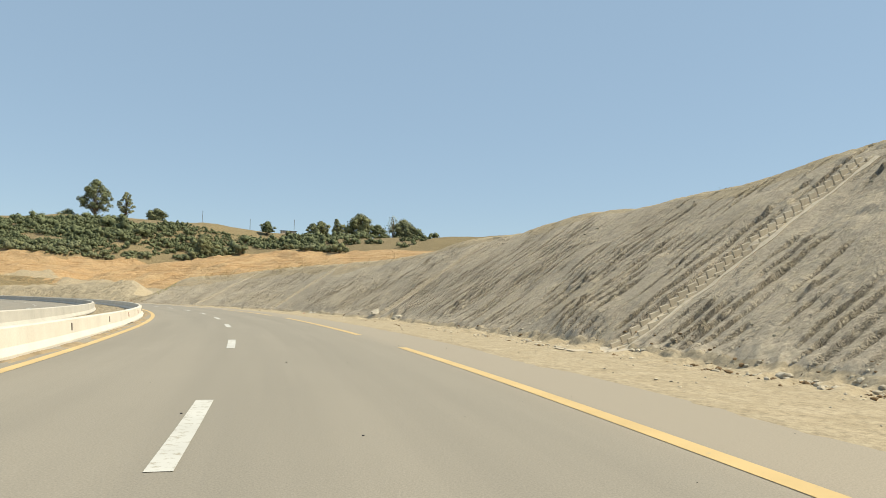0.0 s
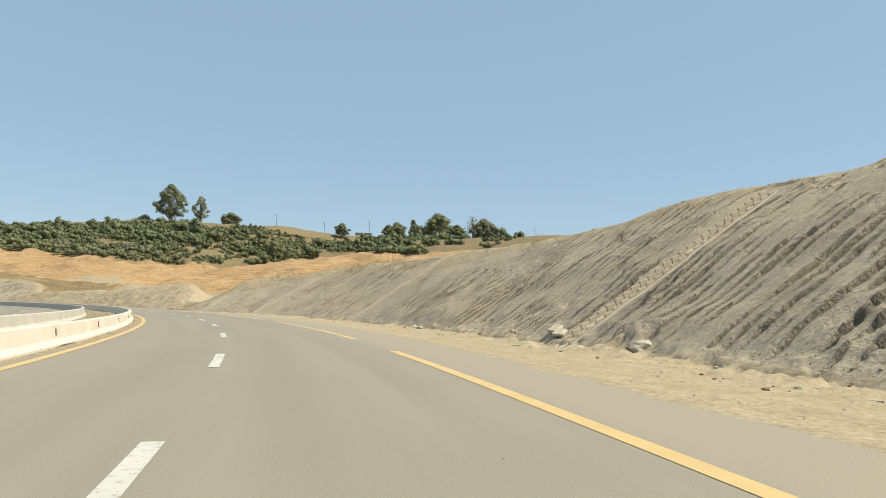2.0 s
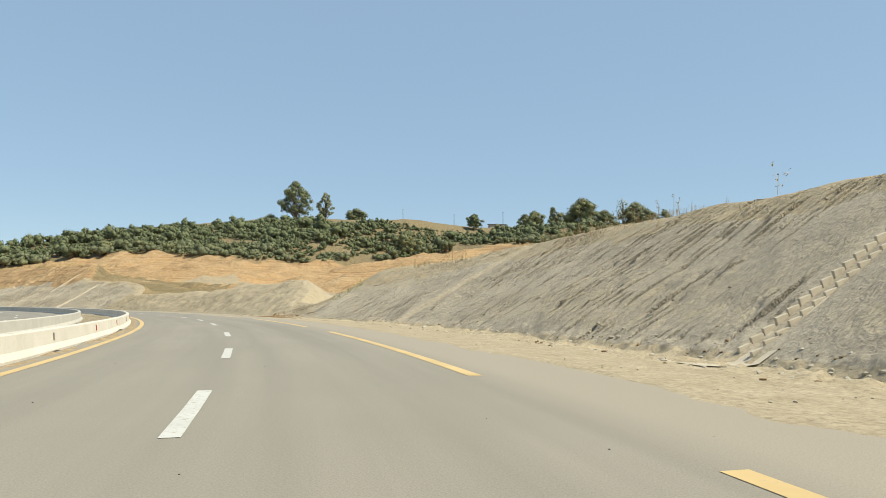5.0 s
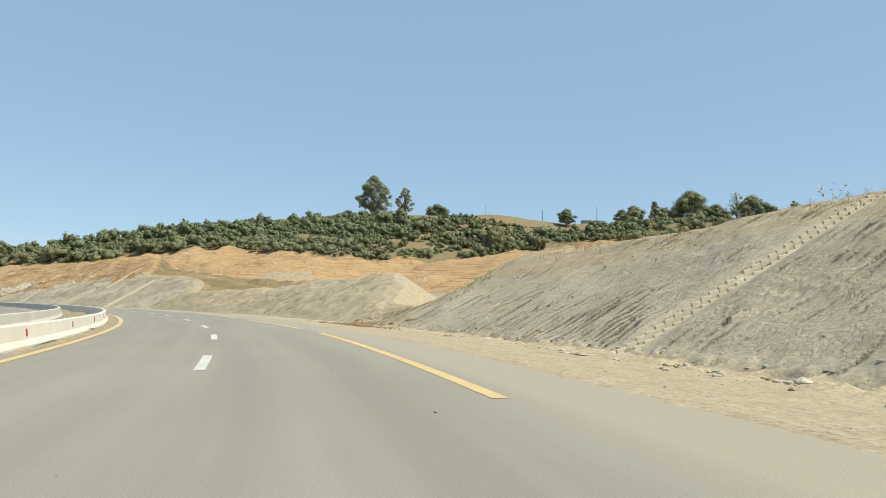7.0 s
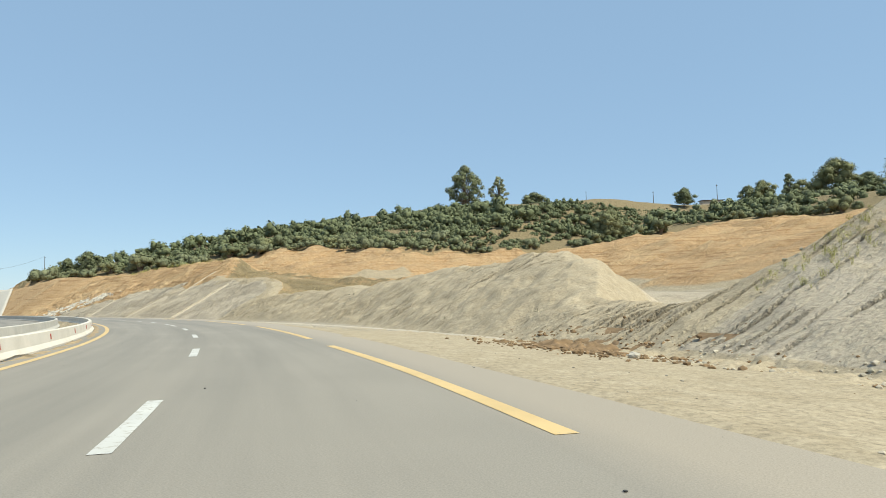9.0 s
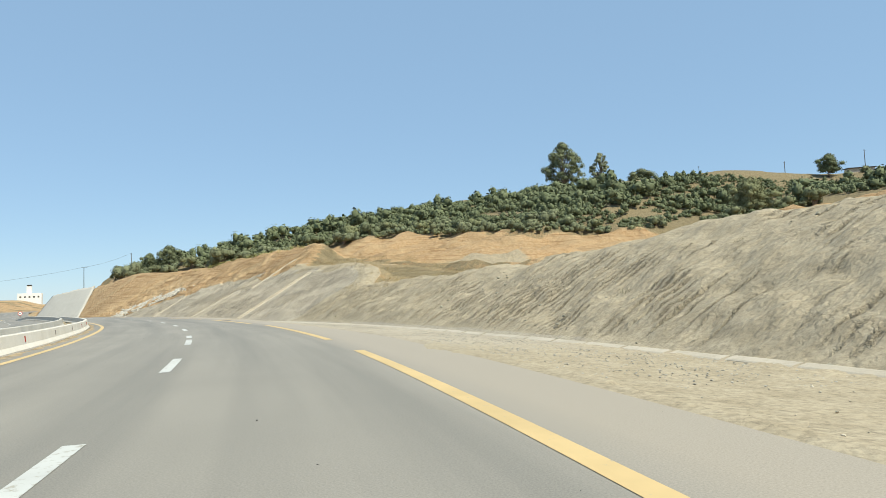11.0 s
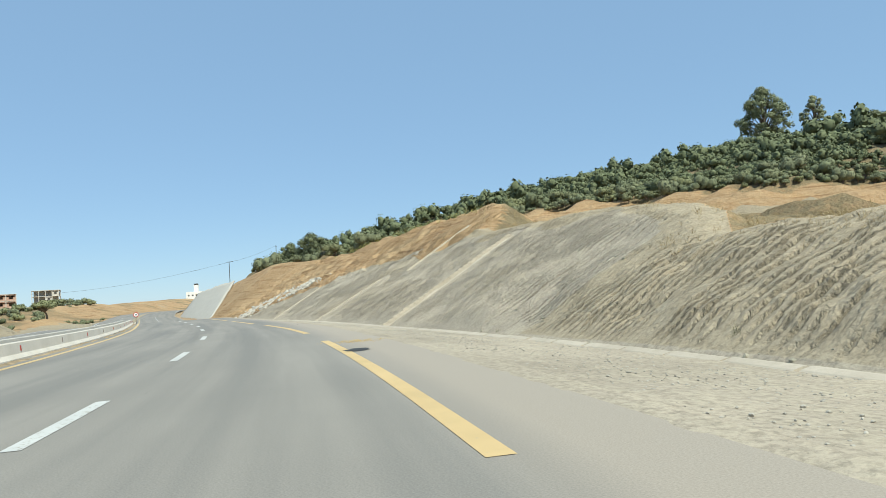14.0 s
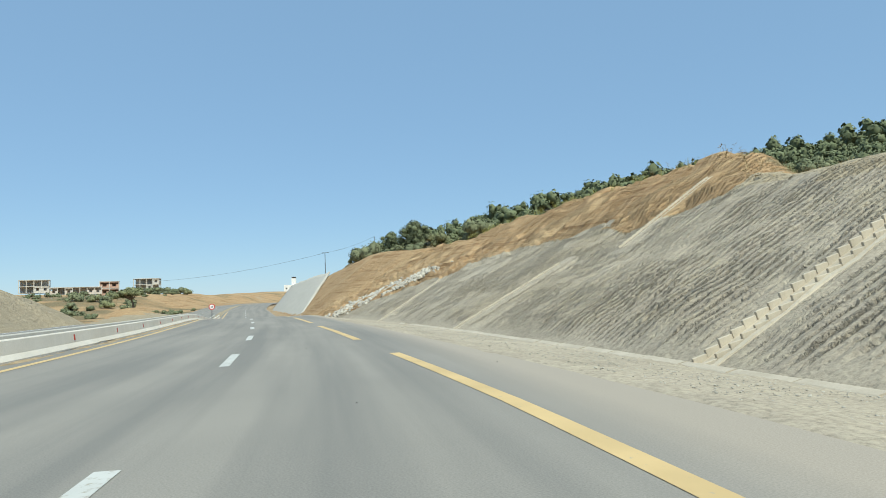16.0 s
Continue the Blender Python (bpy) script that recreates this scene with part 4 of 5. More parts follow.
plant("pine_tree", PINE, 241.0, 260, 0.95, "small dark pine on the hilltop", "tree", turn=80)
plant("holm_oak", OAK, 267.0, 236.0, 0.72, "dark round oak on the open hilltop", "tree", turn=80)
for s, d, k in ((236, 247, 1.2), (229, 250, 1.3), (242, 252, 1.0), (224, 262, 1.1), (220, 266, 1.0), (249, 256, 1.0), (256, 258, 1.0), (262, 250, 0.9), (246, 244, 0.8), (239, 238, 0.8), (232, 241, 0.9), (226, 247, 0.9), (253, 247, 0.8), (214, 262, 0.8)):
    plant("hilltop_bush", BUSHES[rt.randrange(6)], s, d, k, "dark evergreen bush among the hilltop trees", "bush", "hilltop bushes", rt.uniform(0, 360), 0.3, rt.uniform(0.85, 1.1))
plant("holm_oak", OAK, 256, 160, 0.95, "dark round oak standing before the scrub at the clay's edge", "tree", turn=75)
plant("holm_oak", OAK, 413, 40, 0.55, "small dark oak at the top of the clay cutting", "tree", turn=120)
plant("holm_oak", OAK, 404, 45, 0.75, "dark oak at the top of the clay cutting", "tree", turn=220)


def umbrella_tree(seed):
    """A wind-bent tree with a flat wide crown about 9 m across."""
    rnd = random.Random(seed)
    spines = [[((0, 0, -0.8), 0.34), ((0.25, 0, 0.8), 0.27), ((0.1, 0, 1.7), 0.24), ((-0.4, 0, 2.6), 0.2)]]
    blobs = []
    for k in range(20):
        a, q = k * 2.4, 3.9 * math.sqrt((k + 0.5) / 20)
        c = (q * math.cos(a) - 0.9, 0.8 * q * math.sin(a), 4.9 - 0.075 * q * q - 0.3 * q * math.cos(a) * -0.5 + rnd.uniform(-0.4, 0.4))
        blobs.append((*c, rnd.uniform(0.8, 1.3), rnd.uniform(0.55, 0.85)))
        spines.append([((-0.35, 0, 2.3), 0.13), ((c[0] * 0.5 - 0.2, c[1] * 0.5, 3.3), 0.08), (c, 0.02)])
    return leaf_cloud(rnd, blobs, 3200, 0.19, LEAF, "crown"), limb_mesh("trunk", spines, BARK)


plant("leaning_tree", umbrella_tree(33), 418.2, -30.7, 1.0, "wide flat-crowned leaning tree on a clay knoll across the road", "tree", turn=70, sink=-2.2)

# ---------------------------------------------------------------- stepped drains down the slope
STEP, TALL_STEP = box_mesh("wall_block", (0.43, 0.09, 0.22), CHUTE, 0.01), box_mesh("wall_block", (0.41, 0.09, 0.30), CHUTE, 0.012)


def drain(s0, d0, d1, drift, label, sunk=0.0, teeth=15, silt=0.0):
    """A concrete channel down the slope between two side walls of tilted blocks, set like saw teeth, with a rough mortar edge."""
    n = max(4, int((d1 - d0) / 0.37))
    ds_ = np.linspace(d0, d1, n * 2)
    sc = s0 + drift * (ds_ - d0)
    zc = land_z(sc, ds_) - sunk
    root = thing("stair_drain", road_pose(s0, d0, float(zc[0])), label, "drain", "stair drains")
    inv = root.matrix_basis.inverted()
    grade = math.degrees(math.atan(float(cut_grade(s0))))

    def run(name, sections, ragged, silted=0.0):
        rows = []
        for k, (off, up) in enumerate(sections):
            jitter = ragged * fbm(ds_ / 0.9, ds_ * 0 + k, 3, 5)
            up = up + silted * (fbm(ds_ / 1.1, ds_ * 0 + 0.4 * k, 3, 15) - 0.3)
            x, y = on_road(sc + off + jitter, ds_)
            rows.append([inv @ Vector((a, b, c + u + 0.3 * j)) for a, b, c, j, u in zip(x, y, zc, jitter, up + 0 * ds_)])
        m = len(sections)
        verts = [v for col in zip(*rows) for v in col]
        faces = [(m * k + j, m * k + j + 1, m * k + m + 1 + j, m * k + m + j) for k in range(len(ds_) - 1) for j in range(m - 1)]
        part(name, mesh_from(name, verts, faces, CHUTE, smooth=False), root)

    run("mortar_edge", ((-0.47, -0.35), (-0.44, 0.04), (-0.30, 0.07), (-0.24, -0.1)), 0.07)
    run("channel", ((-0.25, 0.05), (-0.16, 0.03), (0.16, 0.03), (0.26, 0.05)), 0.0, silt)
    for k in range(n):
        d = d0 + (k + 0.5) * (d1 - d0) / n
        for off in (-0.21, 0.23):
            s = s0 + off + drift * (d - d0)
            z = float(land_z(np.array([s]), np.array([d]))[0]) - sunk + (0.03 if off < 0 else 0.07)
            x, y = on_road(s, d)
            m = pose(float(x), float(y), z, 0, 0, math.degrees(np.interp(s, SPINE_S, SPINE_TH)))
            part("wall_block", STEP if off < 0 else TALL_STEP, root, m=inv @ m @ pose(rb.uniform(-0.015, 0.015), 0, rb.uniform(-0.015, 0.015), 0, rb.uniform(-1.5, 1.5) - grade + teeth, rb.uniform(-1.5, 1.5)))
    return root


for k, c in enumerate(CHUTES):
    drain(*c, "pale concrete stair drain running down the grey slope" if k < 5 else "half-buried concrete stair drain on the slope", (0.0, 0.0, 0.06, 0.06, 0.0, 0.12, 0.14, 0.14)[k], 15 if k < 5 else 5, 0.13 if k < 4 else 0.0 if k == 4 else 0.10)

# flat concrete aprons where the drains reach the verge
for s0, d0, *_ in CHUTES[:4]:
    s_a = np.linspace(s0 - 0.7, s0 + 0.9, 5)[:, None]
    d_a = np.linspace(d0 - 1.7, d0 + 0.25, 5)[None]
    S_a, D_a = s_a + 0 * d_a - 0.12 * (d_a - d0), d_a + 0 * s_a
    xa, ya = on_road(S_a, D_a)
    me = grid_mesh("drain_apron", xa, ya, land_z(S_a, D_a) + 0.035 + 0.012 * fbm(S_a / 0.4, D_a / 0.4, 2, 7), CHUTE)
    tagged(new("drain_apron", me), "rough concrete apron at the foot of a stair drain", "apron", "drain aprons")

# ---------------------------------------------------------------- low kerb along the gravel verge
KERB = concrete_material("kerb_concrete", (0.42, 0.362, 0.282), (0.52, 0.452, 0.358), (0.37, 0.315, 0.235), 0.5)
kerb_root = thing("gutter_kerb", pose(0, 0, 0), "pale concrete gutter kerb between gravel and slope", "kerb", kind="structure")


def kerb_block():
    prof = [(-0.24, -0.2), (-0.24, -0.01), (-0.19, 0.02), (0.02, 0.07), (0.09, 0.07), (0.10, -0.2)]
    n = len(prof)
    verts = [(x, y, z) for y in (-0.99, 0.99) for x, z in prof]
    faces = [(i, i + 1, n + i + 1, n + i) for i in range(n - 1)] + [tuple(range(n))[::-1], tuple(range(n, 2 * n))]
    return mesh_from("kerb_block", verts, faces, KERB, smooth=False)


block = kerb_block()
for k in range(62):
    s = 150 + 2.0 * k
    d = float(toe_d(s)) - 0.14 + 0.04 * math.sin(0.4 * s) + rb.uniform(-0.02, 0.02)
    if s > 262 and rb.random() < 0.4:
        continue
    z = float(land_z(np.array([s]), np.array([d]))[0]) + 0.03
    part("kerb_block", block, kerb_root, m=road_pose(s, d, z + rb.uniform(-0.012, 0.008), rb.uniform(-0.7, 0.7)))

# ---------------------------------------------------------------- stones
STONE = plain("pale_stone", (0.42, 0.37, 0.29), 0.9, vary=0.3, scale=3, relief=0.02)
ROCK = plain("grey_rock", (0.37, 0.34, 0.285), 0.9, vary=0.25, scale=2.5, relief=0.03)
CLOD = plain("brown_clod", (0.21, 0.138, 0.075), 0.95, vary=0.3, scale=4, relief=0.03)


def rock_mesh(seed, mat, flat=0.7, level=1):
    rnd = random.Random(seed)
    bm = bmesh.new()
    bmesh.ops.create_icosphere(bm, subdivisions=level, radius=0.5)
    for v in bm.verts:
        v.co *= rnd.uniform(0.72, 1.18) if level == 1 else 0.95 + 0.35 * noise.noise(v.co * 2.6 + Vector((seed * 0.37, 0, 0))) + rnd.uniform(-0.05, 0.05)
        v.co.z *= flat
    me = bpy.data.meshes.new("rock")
    bm.to_mesh(me)
    bm.free()
    me.materials.append(mat)
    return me


def scatter(name, label, category, mat, places, seed, flat=0.7):
    """Many small stones in one mesh. places: (s, d, size)."""
    kinds = [rock_mesh(seed + k, mat, flat) for k in range(5)]
    data = [(np.array([v.co for v in m.vertices]), np.array([p.vertices[:] for p in m.polygons])) for m in kinds]
    rnd = random.Random(seed)
    sv, dv, kv = (np.array(v) for v in zip(*places))
    zv = land_z(sv, dv)
    xv, yv = on_road(sv, dv)
    vs, fs, n = [], [], 0
    for x, y, z, k in zip(xv, yv, zv, kv):
        co, fa = data[rnd.randrange(5)]
        a = rnd.uniform(0, 6.3)
        rot = np.array([[math.cos(a), -math.sin(a), 0], [math.sin(a), math.cos(a), 0], [0, 0, 1]])
        vs.append((co * k * np.array([rnd.uniform(0.7, 1.4), rnd.uniform(0.7, 1.3), 1])) @ rot.T + (x, y, z + 0.12 * k))
        fs.append(fa + n)
        n += len(co)
    return tagged(new(name, mesh_from(name, np.concatenate(vs), np.concatenate(fs), mat, smooth=False)), label, category, kind="stuff")


rk = random.Random(17)


def at_foot(s):
    return s, float(toe_d(s)) + rk.gauss(-0.35, 0.55)


heap_stones = [(rk.gauss(46.6, 0.8), rk.gauss(12.2, 0.6), 0.05 + 0.12 * rk.random() ** 2) for _ in range(420)]
foot_stones = heap_stones + [(*at_foot(rk.uniform(2, 140)), 0.03 + 0.17 * rk.random() ** 5) for _ in range(9000)]
scatter("slope_debris", "crumbled stones and earth along the slope's foot", "stones", STONE, foot_stones, 60)
clods = [(*at_foot(rk.uniform(2, 148)), 0.03 + 0.15 * rk.random() ** 4) for _ in range(5200)]
clods += [(rk.gauss(142.6, 3.2), rk.gauss(12.2, 0.8), 0.05 + 0.20 * rk.random() ** 3) for _ in range(1300)]
scatter("earth_clods", "brown earth clods along the slope's foot", "clods", CLOD, clods, 70)
gravel = []
for _ in range(11000):
    s = rk.uniform(158, 262)
    lo, hi = float(pavement_edge(s)), float(toe_d(s))
    gravel.append((s, lo + 0.2 + (hi - lo - 0.5) * rk.random() ** 0.7, 0.022 + 0.04 * rk.random() ** 2.5))
scatter("verge_gravel", "loose grey gravel on the verge", "gravel", ROCK, gravel, 80)
crumbs = []
for _ in range(1500):
    s = rk.uniform(3, 158)
    crumbs.append((s, rk.uniform(float(pavement_edge(s)) + 0.2, float(toe_d(s))), 0.015 + 0.06 * rk.random() ** 3))
scatter("verge_stones", "scattered small stones on the earth verge", "stones", STONE, crumbs, 90)
rubble = []
for _ in range(2600):
    f = rk.random() ** 0.9
    s, d = 323 - 18 * f + rk.gauss(0, 3.6), 11.2 + 9.6 * f + rk.gauss(0, 0.9)
    rubble.append((s, d, 0.16 + 0.62 * rk.random() ** 2.5))
PALE = plain("pale_rubble", (0.44, 0.40, 0.335), 0.9, vary=0.25, scale=1.5, relief=0.03)
scatter("rock_rubble", "pale broken rock tipped down the clay slope", "rubble", PALE, rubble, 95, 0.8)
lumps_on_slope = []
for _ in range(1500):
    s = rk.uniform(3, 245)
    if 140 < s < 152:
        continue
    td = float(toe_d(s))
    top = td + (float(crest_z(s)) - float(toe_z(s))) / float(cut_grade(s))
    lumps_on_slope.append((s, rk.uniform(td, top), 0.04 + 0.16 * rk.random() ** 4))
MARL = plain("marl_lump", (0.30, 0.275, 0.21), 0.95, vary=0.25, scale=4, relief=0.02)
scatter("marl_lumps", "loose grey marl lumps lying on the slope", "stones", MARL, lumps_on_slope, 97)

for s, d, k, mat, label in ((45.6, 12.3, 0.95, STONE, "large pale brown boulder at the slope's foot"), (67.4, 11.9, 0.75, PALE, "whitish boulder at the slope's foot"),
                            (66.9, 12.1, 0.5, ROCK, "grey boulder leaning on a whitish one"), (106.6, 12.0, 0.5, PALE, "whitish rock on the verge"),
                            (105.7, 11.9, 0.42, PALE, "whitish rock on the verge"), (105.2, 12.2, 0.38, PALE, "whitish rock on the verge"),
                            (138.5, 11.6, 0.42, PALE, "white rock beside the earth heap"), (12.2, 11.8, 0.4, STONE, "pale rock at the slope's foot"),
                            (33.0, 12.0, 0.4, ROCK, "grey rock at the slope's foot"), (61.0, 11.9, 0.35, ROCK, "grey rock at the slope's foot")):
    z = float(land_z(np.array([s]), np.array([d]))[0])
    ob = new("rock", rock_mesh(int(s * 10), mat, 0.65, 3))
    ob.matrix_basis = road_pose(s, d, z + 0.14 * k, rk.uniform(0, 360)) @ Matrix.Diagonal((k, k * 0.75, k * 0.8, 1))
    tagged(ob, label, "rock")

# cast slabs dropped beside a drain's foot, and litter on the verge
for s, d, tilt in ((51.9, 12.8, 24), (51.2, 12.6, 18)):
    z = float(land_z(np.array([s]), np.array([d]))[0])
    slab = new("concrete_slab", box_mesh("concrete_slab", (0.60, 0.5, 0.10), STONE, 0.015))
    slab.matrix_basis = road_pose(s, d, z + 0.16, rk.uniform(10, 40)) @ pose(0, 0, 0, 6, -tilt, 0)
    tagged(slab, "pale cast concrete slab leaning on earth at the slope's foot", "slab", "dropped slabs")
cup_z = float(land_z(np.array([66.9]), np.array([11.0]))[0])
cup = new("plastic_cup", limb_mesh("plastic_cup", [[((0, 0, 0), 0.055), ((0, 0, 0.07), 0.066), ((0, 0, 0.16), 0.078), ((0, 0, 0.15), 0.070), ((0, 0, 0.02), 0.045)]], plain("faded_red_plastic", (0.55, 0.10, 0.05), 0.4, vary=0.1)))
cup.matrix_basis = road_pose(66.9, 11.0, cup_z + 0.06, 30) @ pose(0, 0, 0, 80, 0, 0)
tagged(cup, "crumpled red plastic cup lying on the earth verge", "cup")

# a tipped heap of brown earth in the gap
hs, hd = np.meshgrid(np.linspace(136.6, 147.6, 110), np.linspace(10.6, 14.4, 54), indexing="ij")
swell = np.exp(-(((hs - 142.6) / 3.3) ** 2) - ((hd - 12.4) / 1.05) ** 2)
hz = land_z(hs, hd) - 0.10 + 0.34 * swell * (0.75 + 0.6 * fbm(hs / 1.1, hd / 0.7, 4, 14)) + 0.11 * swell * fbm(hs / 0.22, hd / 0.22, 3, 15)
xh, yh = on_road(hs, hd)
heap = grid_mesh("earth_heap", xh, yh, hz, CLOD)
tagged(new("earth_mound", heap), "low mound of brown earth tipped at the slope's gap", "mound")

# a torn patch and spilt clay beside the yellow line
pa = np.linspace(0, 2 * math.pi, 26)[:-1]
rad = 1 + 0.25 * fbm(np.cos(pa) * 1.5 + 9, np.sin(pa) * 1.5, 3, 8)
xo, yo = on_road(208.0 + 0.50 * rad * np.sin(pa), 4.52 + 0.33 * rad * np.cos(pa))
TAR = plain("dark_tar", (0.045, 0.043, 0.04), 0.7, vary=0.25, scale=8, relief=0.01)
tagged(new("tar_patch", mesh_from("tar_patch", [(a, b, 0.008) for a, b in zip(xo, yo)], [tuple(range(len(pa)))], TAR)), "dark tar patch on the hard shoulder", "patch")
spill = [(211.6 + rk.gauss(0, 0.35), 5.0 + rk.gauss(0, 0.4), 0.012 + 0.03 * rk.random() ** 2) for _ in range(420)]


def road_scatter(name, label, category, mat, places, seed):
    kinds = rock_mesh(seed, mat, 0.5)
    co, fa = np.array([v.co for v in kinds.vertices]), np.array([p.vertices[:] for p in kinds.polygons])
    vs, fs = [], []
    for n, (s, d, k) in enumerate(places):
        x, y = on_road(s, d)
        vs.append(co * k + (float(x), float(y), float(road_z(s)) + 0.15 * k))
        fs.append(fa + n * len(co))
    tagged(new(name, mesh_from(name, np.concatenate(vs), np.concatenate(fs), mat, smooth=False)), label, category, kind="stuff")


SPILL = plain("ochre_crumbs", (0.52, 0.36, 0.14), 0.9, vary=0.25)
road_scatter("clay_crumbs", "ochre clay crumbs spilt on the shoulder", "crumbs", SPILL, spill, 3)
bits = []
for _ in range(260):
    s = rk.uniform(2, 250)
    bits.append((s, rk.uniform(-3.2, 6.6), 0.012 + 0.03 * rk.random() ** 4))
road_scatter("road_grit", "dark crumbs of asphalt and earth on the road", "crumbs", TAR, bits, 4)

# ---------------------------------------------------------------- sprayed concrete wall on the far cutting
gf, gg = np.meshgrid(np.linspace(0, 1, 26), np.linspace(0, 1, 16), indexing="ij")


def quad(a, b, c, d):
    """Between near foot, near top, far foot and far top."""
    return (a * (1 - gg) + b * gg) * (1 - gf) + (c * (1 - gg) + d * gg) * gf


g_s, g_d = quad(357, 405, 438, 462), quad(8.3, 20.8, 5.5, 12.9)
g_z = quad(-2.4, 9.4, -1.6, 7.6) + 0.12 * fbm(g_s / 4, g_d / 3, 3, 77) + 0.1 * gg**4 * fbm(g_s / 3, g_s * 0, 3, 78)
xg, yg = on_road(g_s, g_d)
gun = tagged(new("sprayed_wall", grid_mesh("sprayed_wall", xg, yg, g_z, GUNITE)), "grey sprayed concrete face on the cutting", "wall", kind="structure")
sol = gun.modifiers.new("thickness", "SOLIDIFY")
sol.thickness = 0.4

# ---------------------------------------------------------------- dry weeds
STRAW = leaf_material("straw", (0.26, 0.185, 0.09), (0.50, 0.39, 0.21))
WEED = leaf_material("yellow_weed", (0.30, 0.26, 0.07), (0.70, 0.62, 0.26))
rw = random.Random(29)


def weed_clump(seed, height, stalks, mat, leafy):
    """Thin stalks with small leaves and seed heads."""
    rnd = random.Random(seed)
    verts, faces = [], []
    for _ in range(stalks):
        a, lean = rnd.uniform(0, 6.3), rnd.uniform(0.05, 0.9)
        bx, by = rnd.gauss(0, 0.12), rnd.gauss(0, 0.12)
        h = height * rnd.uniform(0.55, 1.1)
        tip = Vector((bx + lean * h * math.cos(a), by + lean * h * math.sin(a), h))
        base = Vector((bx, by, -0.1))
        w = 0.007 + 0.004 * height
        side = Vector((-math.sin(a), math.cos(a), 0)) * w
        n = len(verts)
        verts += [base - side, base + side, tip + side * 0.4, tip - side * 0.4]
        faces.append((n, n + 1, n + 2, n + 3))
        for _ in range(leafy):
            f = rnd.uniform(0.3, 1.0)
            p = base.lerp(tip, f)
            b = rnd.uniform(0, 6.3)
            l = height * rnd.uniform(0.06, 0.16)
            q = p + Vector((math.cos(b), math.sin(b), rnd.uniform(0.1, 0.8))) * l
            sd = Vector((-math.sin(b), math.cos(b), 0.2)) * l * 0.22
            n = len(verts)
            verts += [p, p.lerp(q, 0.5) + sd, q, p.lerp(q, 0.5) - sd]
            faces.append((n, n + 1, n + 2, n + 3))
    return mesh_from("weed", verts, faces, mat, smooth=False)


def weed_patch(name, label, protos, places):
    data = [(np.array([v.co for v in m.vertices]), np.array([p.vertices[:] for p in m.polygons])) for m in protos]
    vs, fs, n = [], [], 0
    sv, dv, kv = (np.array(v) for v in zip(*places))
    zv = land_z(sv, dv)
    xv, yv = on_road(sv, dv)
    for x, y, z, k in zip(xv, yv, zv, kv):
        co, fa = data[rw.randrange(len(data))]
        a = rw.uniform(0, 6.3)
        rot = np.array([[math.cos(a), -math.sin(a), 0], [math.sin(a), math.cos(a), 0], [0, 0, 1]])
        vs.append(co @ rot.T * k + (x, y, z))
        fs.append(fa + n)
        n += len(co)
    tagged(new(name, mesh_from(name, np.concatenate(vs), np.concatenate(fs), protos[0].materials[0], smooth=False)), label, "weeds", kind="stuff")


def crest_d(s):
    return float(toe_d(s) + (crest_z(s) - toe_z(s)) / cut_grade(s))


straw_protos = [weed_clump(400 + k, 0.5, 8, STRAW, 4) for k in range(4)]
weed_protos = [weed_clump(420 + k, 0.9, 12, WEED, 7) for k in range(4)]
tall_protos = [weed_clump(440 + k, 1.1, 3, STRAW, 9) for k in range(4)]
spots = []
for _ in range(2200):
    s = rw.uniform(203, 262)
    spots.append((s, crest_d(s) + (rw.uniform(0.8, 22) if s > 214 else rw.uniform(-1.0, 9)), rw.uniform(0.25, 0.8)))
for _ in range(260):
    s = rw.uniform(96, 139)
    spots.append((s, crest_d(s) + rw.uniform(-1.8, 3), rw.uniform(0.4, 0.9)))
for _ in range(120):
    s = rw.uniform(203, 214)
    spots.append((s, rw.uniform(15.5, 17.5), rw.uniform(0.2, 0.45)))
weed_patch("dry_brush", "brown dry brush behind the slope's crest", straw_protos, spots)
spots = []
for _ in range(120):
    f = rw.random()
    spots.append((137.0 + 2.6 * rw.random(), 16.5 + 7.5 * f, rw.uniform(0.15, 0.33)))
for _ in range(70):
    s = rw.uniform(262, 330)
    spots.append((s, crest_d(s) + rw.uniform(-0.5, 2), rw.uniform(0.4, 0.9)))
weed_patch("yellow_weeds", "yellow-green weeds at the end of the cut slope", weed_protos, spots)
spots = [(s, crest_d(s) + rw.uniform(-0.3, 0.6), rw.uniform(0.6, 1.35)) for s in (69.7, 71, 76, 80, 92, 99, 101, 103, 104.5, 105.5, 107, 108.6, 109.3, 110.5, 111.2, 113.6, 114.5, 117, 121, 124, 126, 128, 130, 131, 133, 135, 137,
                                                                       248, 251, 253, 257, 259, 261, 264, 268, 272)]
weed_patch("tall_stalks", "tall dry stalks along the slope's crest", tall_protos, spots)
GREEN = leaf_material("slope_weed", (0.05, 0.055, 0.02), (0.15, 0.15, 0.06))
green_protos = [weed_clump(460 + k, 0.35, 12, GREEN, 5) for k in range(3)]
spots = []
for _ in range(30):
    s = rw.uniform(10, 235)
    if 138 < s < 150:
        continue
    spots.append((s, rw.uniform(float(toe_d(s)) + 0.2, crest_d(s)), rw.uniform(0.3, 0.8)))
weed_patch("slope_weeds", "small dull green weeds growing on the slope", green_protos, spots)

